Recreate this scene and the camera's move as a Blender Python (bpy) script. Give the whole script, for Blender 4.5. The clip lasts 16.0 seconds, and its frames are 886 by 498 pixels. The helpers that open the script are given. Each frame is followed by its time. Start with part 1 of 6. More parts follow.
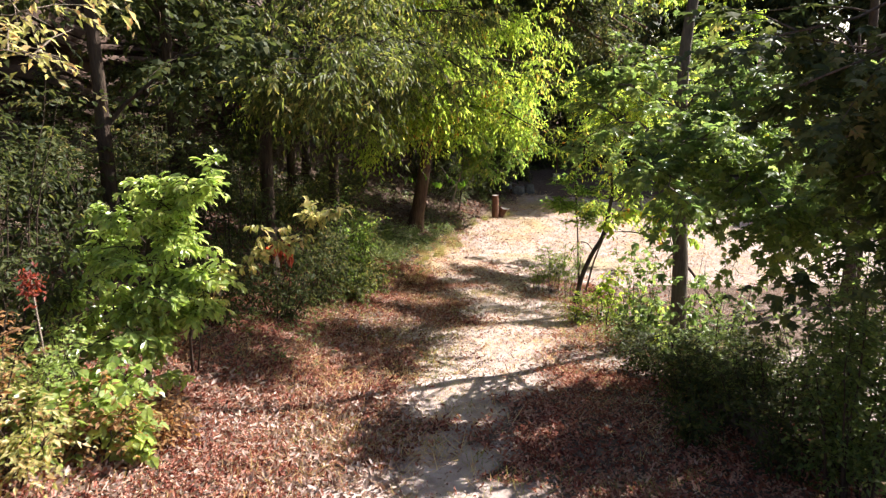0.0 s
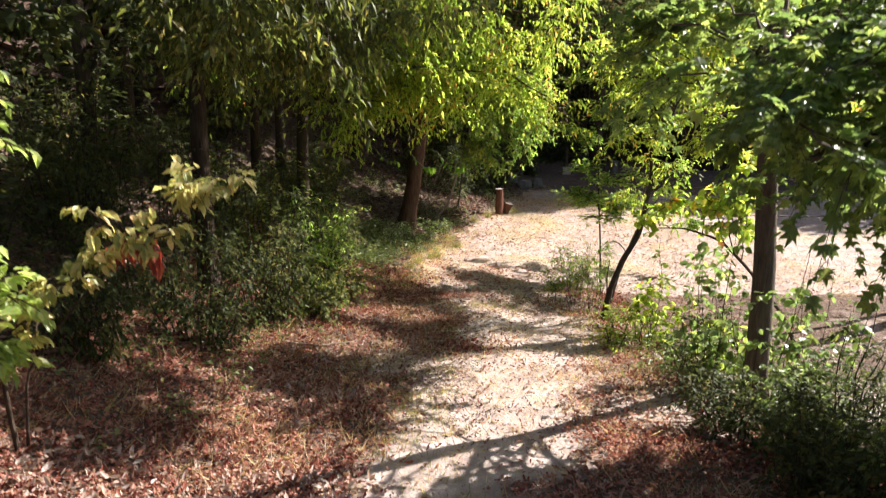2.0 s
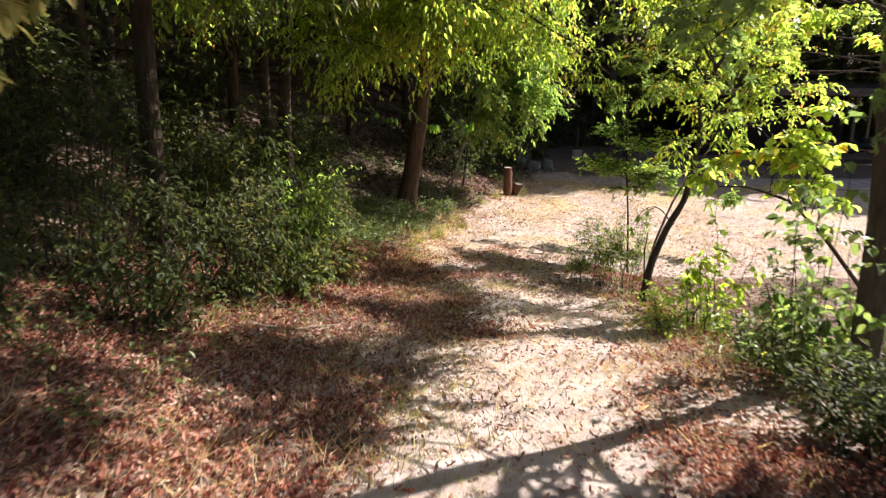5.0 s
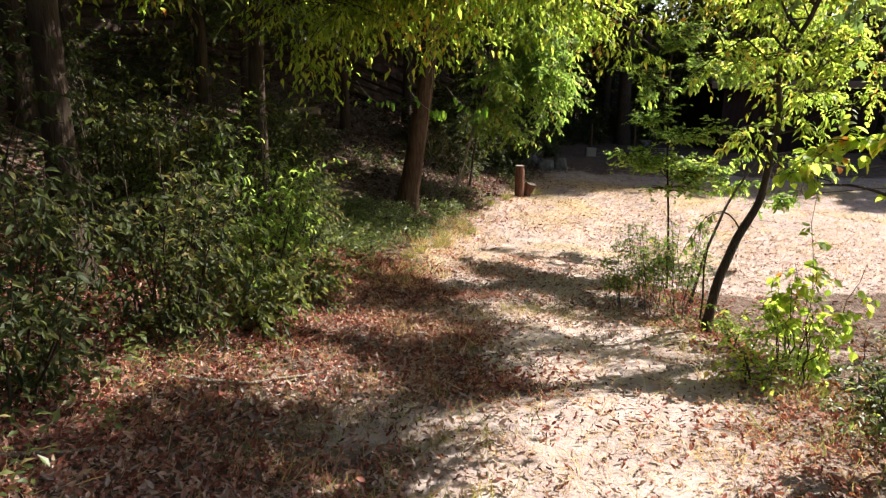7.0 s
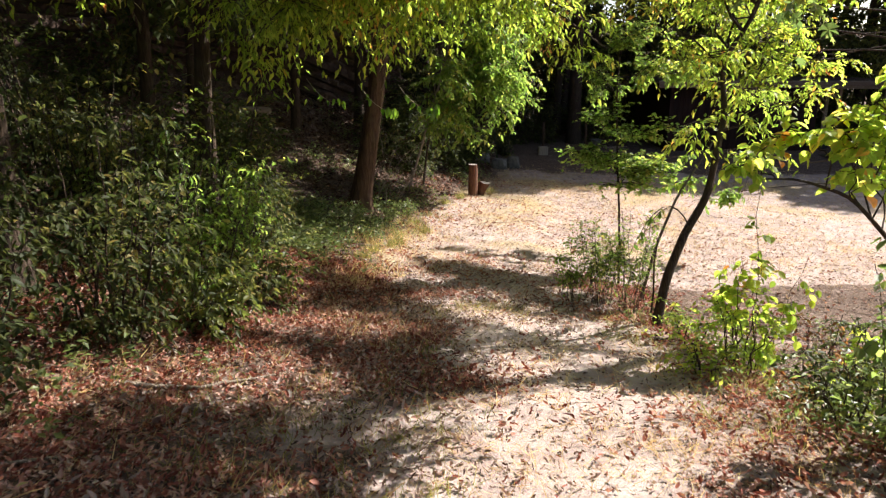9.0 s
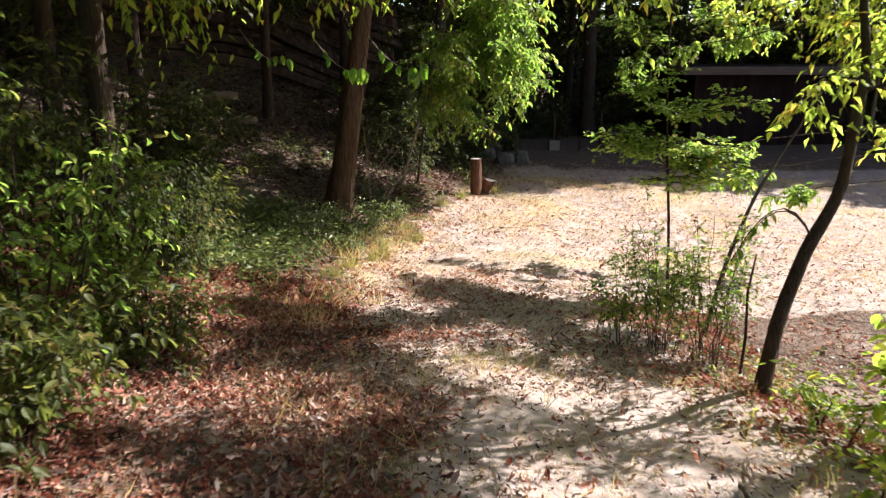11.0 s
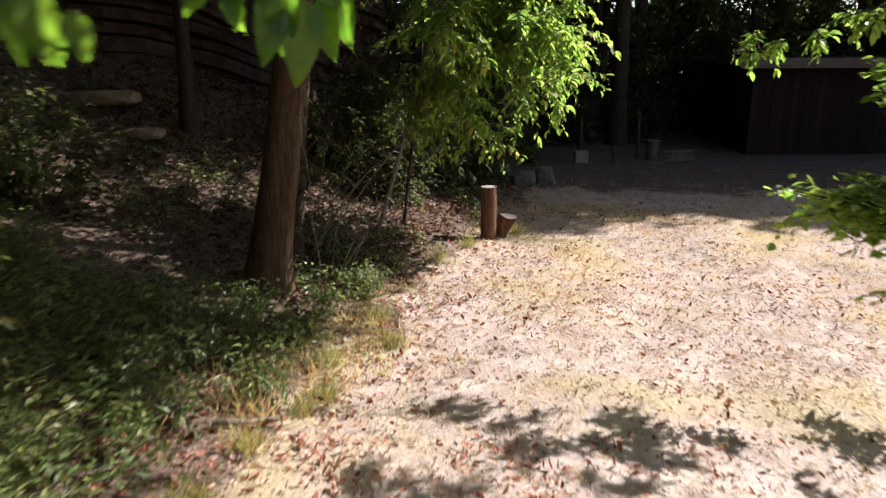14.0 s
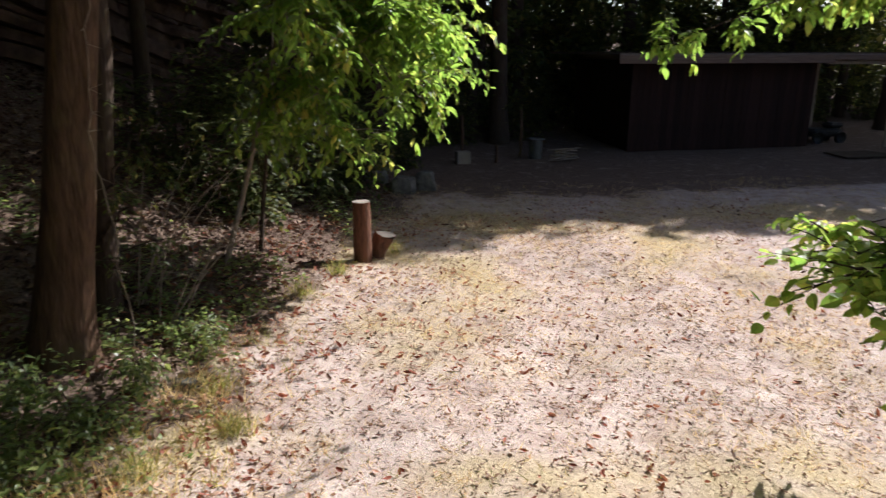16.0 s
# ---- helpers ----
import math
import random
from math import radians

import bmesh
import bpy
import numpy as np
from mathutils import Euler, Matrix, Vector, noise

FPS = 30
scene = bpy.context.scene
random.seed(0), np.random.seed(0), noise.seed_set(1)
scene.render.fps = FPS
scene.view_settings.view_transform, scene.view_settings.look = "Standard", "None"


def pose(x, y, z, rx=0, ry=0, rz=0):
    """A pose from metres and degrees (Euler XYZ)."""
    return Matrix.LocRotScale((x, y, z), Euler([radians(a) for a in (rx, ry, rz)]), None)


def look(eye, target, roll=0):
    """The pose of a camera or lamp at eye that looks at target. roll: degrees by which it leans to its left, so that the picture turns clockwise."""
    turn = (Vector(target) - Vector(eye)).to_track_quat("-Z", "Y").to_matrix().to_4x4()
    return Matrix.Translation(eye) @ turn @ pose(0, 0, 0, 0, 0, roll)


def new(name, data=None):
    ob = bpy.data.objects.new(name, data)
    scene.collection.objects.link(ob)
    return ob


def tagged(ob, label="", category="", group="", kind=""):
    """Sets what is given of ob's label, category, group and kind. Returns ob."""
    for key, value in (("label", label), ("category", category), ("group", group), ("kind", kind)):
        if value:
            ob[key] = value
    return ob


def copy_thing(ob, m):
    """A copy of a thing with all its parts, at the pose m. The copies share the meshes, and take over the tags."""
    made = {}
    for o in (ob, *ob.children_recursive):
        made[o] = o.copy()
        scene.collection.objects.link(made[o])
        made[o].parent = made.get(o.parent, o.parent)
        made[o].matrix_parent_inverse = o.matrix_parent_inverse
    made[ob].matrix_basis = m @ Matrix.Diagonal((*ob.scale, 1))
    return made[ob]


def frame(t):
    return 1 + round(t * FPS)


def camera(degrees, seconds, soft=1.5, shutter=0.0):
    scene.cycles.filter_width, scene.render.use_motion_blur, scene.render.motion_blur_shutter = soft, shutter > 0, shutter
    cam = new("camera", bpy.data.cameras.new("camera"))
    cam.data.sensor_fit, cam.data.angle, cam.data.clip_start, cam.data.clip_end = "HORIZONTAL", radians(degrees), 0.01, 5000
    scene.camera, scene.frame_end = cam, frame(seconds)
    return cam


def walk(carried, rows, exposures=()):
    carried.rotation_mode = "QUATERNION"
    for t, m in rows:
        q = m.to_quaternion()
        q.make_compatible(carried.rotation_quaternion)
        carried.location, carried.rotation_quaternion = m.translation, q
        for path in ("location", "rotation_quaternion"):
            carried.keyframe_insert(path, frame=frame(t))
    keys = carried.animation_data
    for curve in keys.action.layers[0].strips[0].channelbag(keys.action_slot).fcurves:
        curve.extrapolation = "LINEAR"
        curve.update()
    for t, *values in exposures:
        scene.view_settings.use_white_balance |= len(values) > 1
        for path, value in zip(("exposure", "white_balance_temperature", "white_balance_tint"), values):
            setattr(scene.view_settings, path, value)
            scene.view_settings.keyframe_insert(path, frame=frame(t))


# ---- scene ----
cam = camera(65.0, 16.0, 1.3, 0.45)
METRES, EYE, TILT, LEAN, TURN = 16.7, 5.4, -15.7, 0.0, 0.0
ROWS = [
    (0.0, 0.0, 0.0, 0.0, 0.0, 0.0, -0.0),
    (0.5, 0.0011, 0.0335, 0.0085, -0.0, 0.04, 0.01),
    (1.0, 0.0036, 0.1044, 0.0306, 0.07, 0.07, -0.01),
    (1.5, 0.0061, 0.1519, 0.0314, 0.1, 0.05, -0.14),
    (2.0, 0.0084, 0.1761, 0.0002, 0.12, 0.05, -0.15),
    (2.5, 0.0097, 0.1854, -0.0083, 0.14, 0.03, -0.12),
    (3.0, 0.0096, 0.1915, -0.0263, 0.19, 0.04, -0.09),
    (3.5, 0.0081, 0.1943, -0.0426, 0.17, -0.06, -0.11),
    (4.0, 0.0066, 0.1952, -0.0444, 0.17, -0.11, -0.14),
    (4.5, 0.0047, 0.2327, -0.0346, 0.11, -0.09, -0.18),
    (7.0, -0.0008, 0.402, -0.0147, 0.31, 0.03, -0.14),
    (7.5, -0.0021, 0.4017, -0.0153, -2.39, 0.03, 0.52),
    (8.0, -0.0025, 0.3996, -0.0164, -3.37, 0.02, 0.75),
    (8.5, -0.0018, 0.3976, -0.0171, -3.36, 0.05, 0.76),
    (9.0, 0.0001, 0.4043, -0.016, -3.38, 0.04, 0.74),
    (11.5, 0.0177, 0.5805, -0.0051, -3.03, 0.09, 0.94),
    (12.0, 0.0177, 0.5843, -0.0065, -3.0, -0.01, 0.93),
    (12.5, 0.0182, 0.5926, -0.0061, -2.95, -0.06, 0.93),
    (13.0, 0.0209, 0.644, 0.0068, -2.93, -0.04, 0.9),
    (13.5, 0.0268, 0.7401, 0.0322, -2.97, -0.13, 0.97),
    (14.0, 0.0352, 0.8314, 0.0581, -2.96, -0.11, 1.0),
    (14.5, 0.0429, 0.8714, 0.0692, -4.09, -0.17, 1.29),
    (15.0, 0.0483, 0.8957, 0.0768, -5.55, -0.32, 1.69),
    (15.5, 0.0537, 0.9105, 0.0808, -7.65, -0.62, 2.21),
    (16.0, 0.0543, 0.9154, 0.0797, -12.38, -0.84, 3.35),
]
walk(cam, [(t, pose(0, 0, EYE, TILT, LEAN, TURN) @ pose(METRES * x, METRES * y, METRES * z, 90 + pitch, roll, yaw)) for t, x, y, z, yaw, pitch, roll in ROWS],
     exposures=[(0.0, 1.75, 6700, 10), (2.0, 1.65, 6750, 10), (4.7, 1.61, 6750, 10), (7.0, 1.55, 6800, 10), (9.2, 1.52, 6800, 10), (11.5, 1.64, 6550, 10), (13.0, 1.51, 6500, 10), (14.2, 1.34, 6450, 10), (16.0, 1.14, 6350, 10)])

# ---- light ----
SUN_TURN, SUN_HEIGHT = 30.0, 38.0          # degrees from +x towards +y, and above the horizon
TO_SUN = Vector((math.cos(radians(SUN_HEIGHT)) * math.cos(radians(SUN_TURN)),
                 math.cos(radians(SUN_HEIGHT)) * math.sin(radians(SUN_TURN)), math.sin(radians(SUN_HEIGHT))))
world = bpy.data.worlds.new("sky")
scene.world = world
world.use_nodes = True
wn = world.node_tree.nodes
sky = wn.new("ShaderNodeTexSky")
sky.sky_type, sky.sun_disc = "NISHITA", False
sky.air_density, sky.dust_density, sky.ozone_density = 0.65, 1.2, 0.4
sky.sun_elevation, sky.sun_rotation = radians(SUN_HEIGHT), radians(90 - SUN_TURN)
wn["Background"].inputs["Strength"].default_value = 0.085
world.node_tree.links.new(sky.outputs["Color"], wn["Background"].inputs["Color"])
sun_data = bpy.data.lights.new("sun", "SUN")
sun_data.energy, sun_data.angle, sun_data.color = 5.0, radians(0.5), (1.0, 0.965, 0.93)
sun = new("sun", sun_data)
sun.matrix_world = look((40 * TO_SUN.x, 40 * TO_SUN.y, 40 * TO_SUN.z), (0, 0, 0))
scene.view_settings.exposure = 1.55

rng = np.random.default_rng(7)


# ---- ground form ----
def soft(v, k):
    return k * np.log1p(np.exp(np.clip(v / k, -40, 40)))


def step(v):
    v = np.clip(v, 0, 1)
    return v * v * (3 - 2 * v)


def wood_edge(y):
    """x of the line where the bank of the wood begins."""
    return -0.95 + 0.40 * soft(y - 18.5, 1.0) - 0.5 * step((15.0 - y) / 4) + 0.12 * np.sin(y * 1.7)


def path_edge(y):
    """x of the line where the ramp falls off to the clearing."""
    return 2.35 + 0.9 * step((11.0 - y) / 4)


def ground_z(x, y):
    x, y = np.asarray(x, float), np.asarray(y, float)
    ramp = 0.155 * soft(18 - np.maximum(y, -12), 1.2)
    keep = 1 - step((x - path_edge(y)) / (1.0 + 1.1 * ramp)) * 0.86
    z = ramp * keep - 0.13 - 0.24 * np.tanh((x - 1.2) / 6) * step((y - 8) / 8)
    rise = np.minimum(soft(np.minimum(wood_edge(y), 3.2) - x, 0.35), 60)
    z = z + 0.33 * rise + 0.012 * rise ** 2 * (rise < 14) + (rise >= 14) * (2.35 + 0.3 * (rise - 14))
    z = z + 0.10 * soft(y - 36, 2.0)
    near = np.exp(-((x - 2) ** 2 + (y - 14) ** 2) / 900)
    z = z + near * (0.030 * np.sin(1.9 * x + 0.7 * y) * np.sin(1.3 * y - 0.8 * x) + 0.018 * np.sin(4.1 * x + 1) * np.sin(3.3 * y))
    return z


def patches(x, y, size, seed=0):
    """Smooth random patches between 0 and 1."""
    u, v = np.asarray(x, float) / size, np.asarray(y, float) / size
    i, j = np.floor(u).astype(int), np.floor(v).astype(int)
    a, b = step(u - i), step(v - j)

    def dice(p, q):
        h = np.sin(p * 127.1 + q * 311.7 + seed * 74.7) * 43758.5453
        return h - np.floor(h)
    return (dice(i, j) * (1 - a) + dice(i + 1, j) * a) * (1 - b) + (dice(i, j + 1) * (1 - a) + dice(i + 1, j + 1) * a) * b


def gz(x, y):
    return float(ground_z(x, y))


# ---- materials ----
def material(name, rough=0.8, spec=0.3):
    m = bpy.data.materials.new(name)
    m.use_nodes = True
    b = m.node_tree.nodes["Principled BSDF"]
    b.inputs["Roughness"].default_value = rough
    b.inputs["Specular IOR Level"].default_value = spec
    return m, m.node_tree.nodes, m.node_tree.links, b


def ramp_node(nodes, stops):
    r = nodes.new("ShaderNodeValToRGB")
    e = r.color_ramp.elements
    while len(e) < len(stops):
        e.new(0.5)
    for k, (p, c) in zip(e, stops):
        k.position, k.color = p, (*c, 1)
    return r


def noise_node(nodes, links, scale, detail=4, rough=0.6, vector=None):
    n = nodes.new("ShaderNodeTexNoise")
    n.inputs["Scale"].default_value, n.inputs["Detail"].default_value, n.inputs["Roughness"].default_value = scale, detail, rough
    if vector is not None:
        links.new(vector, n.inputs["Vector"])
    return n


def mix_node(nodes, links, fac, a, b, mode="MIX"):
    n = nodes.new("ShaderNodeMix")
    n.data_type, n.blend_type = "RGBA", mode
    for sock, v in ((n.inputs[0], fac), (n.inputs[6], a), (n.inputs[7], b)):
        if isinstance(v, (int, float)):
            sock.default_value = v
        elif isinstance(v, tuple):
            sock.default_value = (*v, 1)
        else:
            links.new(v, sock)
    return n.outputs[2]


def bump_node(nodes, links, height, strength, distance, target):
    n = nodes.new("ShaderNodeBump")
    n.inputs["Strength"].default_value, n.inputs["Distance"].default_value = strength, distance
    links.new(height, n.inputs["Height"])
    links.new(n.outputs["Normal"], target.inputs["Normal"])


def leaf_material(name, stops, glow=0.5, rough=0.45, through_tint=(1.0, 1.0, 0.78), spec=0.35):
    """Leaf blades: each leaf its own tone, light passes through from behind."""
    m, n, l, b = material(name, rough, spec)
    geo = n.new("ShaderNodeNewGeometry")
    pos = noise_node(n, l, 0.9, 2, 0.5, geo.outputs["Position"])
    mixv = n.new("ShaderNodeMath")
    mixv.operation = "MULTIPLY_ADD"
    l.new(pos.outputs["Fac"], mixv.inputs[0])
    mixv.inputs[1].default_value = 0.9
    add = n.new("ShaderNodeMath")
    add.operation = "MULTIPLY_ADD"
    l.new(geo.outputs["Random Per Island"], add.inputs[0])
    add.inputs[1].default_value, add.inputs[2].default_value = 0.85, -0.37
    l.new(add.outputs[0], mixv.inputs[2])
    r = ramp_node(n, stops)
    l.new(mixv.outputs[0], r.inputs["Fac"])
    fine = noise_node(n, l, 60, 3, 0.6, geo.outputs["Position"])
    col = mix_node(n, l, 0.35, r.outputs["Color"], fine.outputs["Color"], "OVERLAY")
    l.new(col, b.inputs["Base Color"])
    tr = n.new("ShaderNodeBsdfTranslucent")
    tint = mix_node(n, l, 1.0, col, through_tint, "MULTIPLY")
    bright = n.new("ShaderNodeHueSaturation")
    bright.inputs["Value"].default_value, bright.inputs["Saturation"].default_value = 3.1, 1.0
    l.new(tint, bright.inputs["Color"])
    l.new(bright.outputs["Color"], tr.inputs["Color"])
    mx = n.new("ShaderNodeMixShader")
    mx.inputs[0].default_value = glow
    l.new(b.outputs[0], mx.inputs[1])
    l.new(tr.outputs[0], mx.inputs[2])
    l.new(mx.outputs[0], n["Material Output"].inputs["Surface"])
    return m


M_LEAF_LIME = leaf_material("lime_leaves", [(0.0, (0.085, 0.13, 0.024)), (0.45, (0.16, 0.22, 0.042)), (0.8, (0.25, 0.285, 0.058)), (0.95, (0.36, 0.30, 0.08)), (1.0, (0.30, 0.12, 0.04))], 0.68, 0.45, (1.0, 1.0, 0.7))
M_LEAF_ELM = leaf_material("mid_green_leaves", [(0.0, (0.055, 0.095, 0.02)), (0.5, (0.105, 0.165, 0.036)), (0.85, (0.165, 0.215, 0.05)), (1.0, (0.28, 0.25, 0.08))], 0.6)
M_LEAF_DEEP = leaf_material("deep_green_leaves", [(0.0, (0.024, 0.034, 0.013)), (0.5, (0.046, 0.058, 0.020)), (0.85, (0.085, 0.092, 0.028)), (1.0, (0.17, 0.135, 0.05))], 0.32, 0.6, (1.0, 1.0, 0.78), 0.2)
M_LEAF_COVER = leaf_material("creeping_plant_leaves", [(0.0, (0.05, 0.072, 0.026)), (0.5, (0.105, 0.14, 0.048)), (0.85, (0.18, 0.20, 0.07)), (1.0, (0.27, 0.22, 0.10))], 0.38, 0.42, (1.0, 1.0, 0.78), 0.38)
M_LEAF_OLIVE = leaf_material("olive_leaves", [(0.0, (0.032, 0.043, 0.014)), (0.45, (0.066, 0.082, 0.023)), (0.8, (0.13, 0.14, 0.04)), (1.0, (0.26, 0.21, 0.075))], 0.45, 0.5, (1.0, 1.0, 0.7), 0.3)
M_LEAF_BROAD = leaf_material("broad_maple_leaves", [(0.0, (0.05, 0.078, 0.027)), (0.6, (0.095, 0.135, 0.042)), (1.0, (0.18, 0.21, 0.065))], 0.5, 0.38)
M_LEAF_FRESH = leaf_material("fresh_green_leaves", [(0.0, (0.12, 0.165, 0.045)), (0.6, (0.23, 0.29, 0.085)), (1.0, (0.33, 0.36, 0.12))], 0.45, 0.32, (1.0, 1.0, 0.78), 0.55)
M_LEAF_LARGE = leaf_material("large_glossy_leaves", [(0.0, (0.055, 0.11, 0.016)), (0.5, (0.085, 0.155, 0.024)), (1.0, (0.13, 0.20, 0.035))], 0.5, 0.27, (0.95, 1.0, 0.55), 0.7)
M_LEAF_YELLOW = leaf_material("yellowing_leaves", [(0.0, (0.12, 0.14, 0.04)), (0.4, (0.27, 0.25, 0.09)), (0.8, (0.42, 0.36, 0.17)), (1.0, (0.42, 0.24, 0.12))], 0.35)
M_LEAF_RUST = leaf_material("rust_red_leaves", [(0.0, (0.10, 0.02, 0.014)), (0.5, (0.20, 0.04, 0.024)), (1.0, (0.26, 0.09, 0.045))], 0.3, 0.6, (1.0, 0.7, 0.5))
M_LEAF_BROWN = leaf_material("dried_shrub_leaves", [(0.0, (0.10, 0.05, 0.025)), (0.5, (0.22, 0.12, 0.05)), (0.8, (0.30, 0.18, 0.08)), (1.0, (0.14, 0.15, 0.04))], 0.35, 0.7, (1.0, 0.8, 0.55))
M_LITTER_RED = leaf_material("fallen_oak_leaves", [(0.0, (0.085, 0.028, 0.022)), (0.3, (0.21, 0.072, 0.052)), (0.55, (0.31, 0.142, 0.105)), (0.8, (0.40, 0.23, 0.175)), (1.0, (0.50, 0.37, 0.30))], 0.12, 0.85, (1.0, 0.8, 0.6), 0.08)
# wood-floor shade is put into this tone; also serves dark path leaves
M_LITTER_DARK = leaf_material("dark_and_shade_toned_leaves", [(0.0, (0.025, 0.014, 0.011)), (0.4, (0.07, 0.036, 0.026)), (0.75, (0.13, 0.08, 0.058)), (1.0, (0.25, 0.18, 0.13))], 0.1, 0.75, (1.0, 0.8, 0.6), 0.2)
M_LITTER_TAN = leaf_material("bleached_fallen_leaves", [(0.0, (0.12, 0.07, 0.055)), (0.35, (0.262, 0.183, 0.146)), (0.7, (0.37, 0.285, 0.246)), (1.0, (0.47, 0.395, 0.36))], 0.12, 0.75, (1.0, 0.85, 0.65), 0.2)
M_STRAW = leaf_material("dry_grass", [(0.0, (0.25, 0.17, 0.09)), (0.6, (0.44, 0.34, 0.205)), (1.0, (0.57, 0.48, 0.33))], 0.3, 0.7, (1.0, 0.9, 0.6), 0.2)
M_GRASS = leaf_material("green_grass", [(0.0, (0.09, 0.11, 0.03)), (0.5, (0.17, 0.165, 0.05)), (1.0, (0.36, 0.29, 0.12))], 0.3, 0.6)


def bark_material(name, dark, light, scale=1.0):
    m, n, l, b = material(name, 0.9, 0.15)
    tc = n.new("ShaderNodeTexCoord")
    mp = n.new("ShaderNodeMapping")
    mp.inputs["Scale"].default_value = (14 * scale, 14 * scale, 2.2 * scale)
    l.new(tc.outputs["Object"], mp.inputs["Vector"])
    a = noise_node(n, l, 2.0, 8, 0.7, mp.outputs["Vector"])
    v = n.new("ShaderNodeTexVoronoi")
    v.feature = "DISTANCE_TO_EDGE"
    v.inputs["Scale"].default_value = 2.4
    l.new(mp.outputs["Vector"], v.inputs["Vector"])
    big = noise_node(n, l, 1.6, 3, 0.5, tc.outputs["Object"])
    r = ramp_node(n, [(0.25, dark), (0.6, light), (0.85, tuple(c * 1.35 for c in light))])
    l.new(a.outputs["Fac"], r.inputs["Fac"])
    moss = ramp_node(n, [(0.55, (0, 0, 0)), (0.75, (1, 1, 1))])
    l.new(big.outputs["Fac"], moss.inputs["Fac"])
    col = mix_node(n, l, moss.outputs["Color"], r.outputs["Color"], tuple(0.75 * d + 0.25 * g for d, g in zip(light, (0.12, 0.16, 0.08))))
    l.new(col, b.inputs["Base Color"])
    h = n.new("ShaderNodeMath")
    h.operation = "ADD"
    l.new(a.outputs["Fac"], h.inputs[0])
    l.new(v.outputs["Distance"], h.inputs[1])
    bump_node(n, l, h.outputs[0], 0.9, 0.02, b)
    return m


M_BARK = bark_material("furrowed_bark", (0.024, 0.014, 0.009), (0.115, 0.066, 0.043), 0.8)
M_BARK_MID = bark_material("grey_brown_bark", (0.035, 0.027, 0.021), (0.13, 0.10, 0.08))
M_BARK_DARK = bark_material("dark_bark", (0.02, 0.014, 0.011), (0.07, 0.048, 0.035))
M_BARK_GREY = bark_material("grey_bark", (0.11, 0.085, 0.065), (0.30, 0.24, 0.19), 1.6)
M_POST = bark_material("weathered_post_wood", (0.035, 0.016, 0.010), (0.19, 0.09, 0.058), 0.9)


def wood_material(name, dark, light, along=2):
    m, n, l, b = material(name, 0.85, 0.2)
    tc = n.new("ShaderNodeTexCoord")
    mp = n.new("ShaderNodeMapping")
    sc = [22.0, 22.0, 22.0]
    sc[along] = 1.2
    mp.inputs["Scale"].default_value = sc
    l.new(tc.outputs["Object"], mp.inputs["Vector"])
    a = noise_node(n, l, 1.5, 6, 0.65, mp.outputs["Vector"])
    info = n.new("ShaderNodeObjectInfo")
    r = ramp_node(n, [(0.3, dark), (0.7, light)])
    l.new(a.outputs["Fac"], r.inputs["Fac"])
    hs = n.new("ShaderNodeHueSaturation")
    mr = n.new("ShaderNodeMapRange")
    mr.inputs["To Min"].default_value, mr.inputs["To Max"].default_value = 0.7, 1.25
    l.new(info.outputs["Random"], mr.inputs["Value"])
    l.new(mr.outputs[0], hs.inputs["Value"])
    l.new(r.outputs["Color"], hs.inputs["Color"])
    l.new(hs.outputs["Color"], b.inputs["Base Color"])
    bump_node(n, l, a.outputs["Fac"], 0.5, 0.006, b)
    return m


M_BOARD = wood_material("brown_stained_boards", (0.016, 0.008, 0.0065), (0.04, 0.019, 0.015))
M_FASCIA = wood_material("weathered_fascia_boards", (0.11, 0.07, 0.052), (0.22, 0.15, 0.115), 0)
# raised albedo puts sun flecks on the bay posts into the colour
M_POSTWOOD = wood_material("grey_timber", (0.22, 0.175, 0.135), (0.46, 0.37, 0.29))
M_STUMP_TOP = wood_material("weathered_end_grain", (0.13, 0.105, 0.09), (0.33, 0.285, 0.255), 0)


def plain_material(name, dark, light, scale=6.0, rough=0.8, bump=0.3, metal=0.0):
    m, n, l, b = material(name, rough, 0.3)
    b.inputs["Metallic"].default_value = metal
    tc = n.new("ShaderNodeTexCoord")
    a = noise_node(n, l, scale, 7, 0.65, tc.outputs["Object"])
    r = ramp_node(n, [(0.3, dark), (0.7, light)])
    l.new(a.outputs["Fac"], r.inputs["Fac"])
    l.new(r.outputs["Color"], b.inputs["Base Color"])
    bump_node(n, l, a.outputs["Fac"], bump, 0.02, b)
    return m


M_ROCK = plain_material("sandstone", (0.13, 0.085, 0.06), (0.34, 0.25, 0.19), 5.0, 0.9, 0.8)
# the sandstone's shaded copy: deep shade is put into this darker brown
M_CLIFF = plain_material("shade_toned_bedded_rock", (0.03, 0.018, 0.014), (0.115, 0.07, 0.052), 4.0, 0.9, 0.8)
M_PALE_ROCK = plain_material("pale_stone", (0.055, 0.05, 0.045), (0.19, 0.175, 0.155), 8.0, 0.9, 0.6)
M_ROOF = plain_material("rusty_sheet_roof", (0.10, 0.07, 0.055), (0.24, 0.18, 0.15), 3.0, 0.6, 0.2, 0.3)
M_METAL = plain_material("dull_galvanised_metal", (0.07, 0.07, 0.066), (0.16, 0.16, 0.15), 9.0, 0.55, 0.2, 0.5)
M_BLACK = plain_material("black_rubber_and_paint", (0.012, 0.012, 0.013), (0.035, 0.034, 0.033), 12.0, 0.6, 0.2)


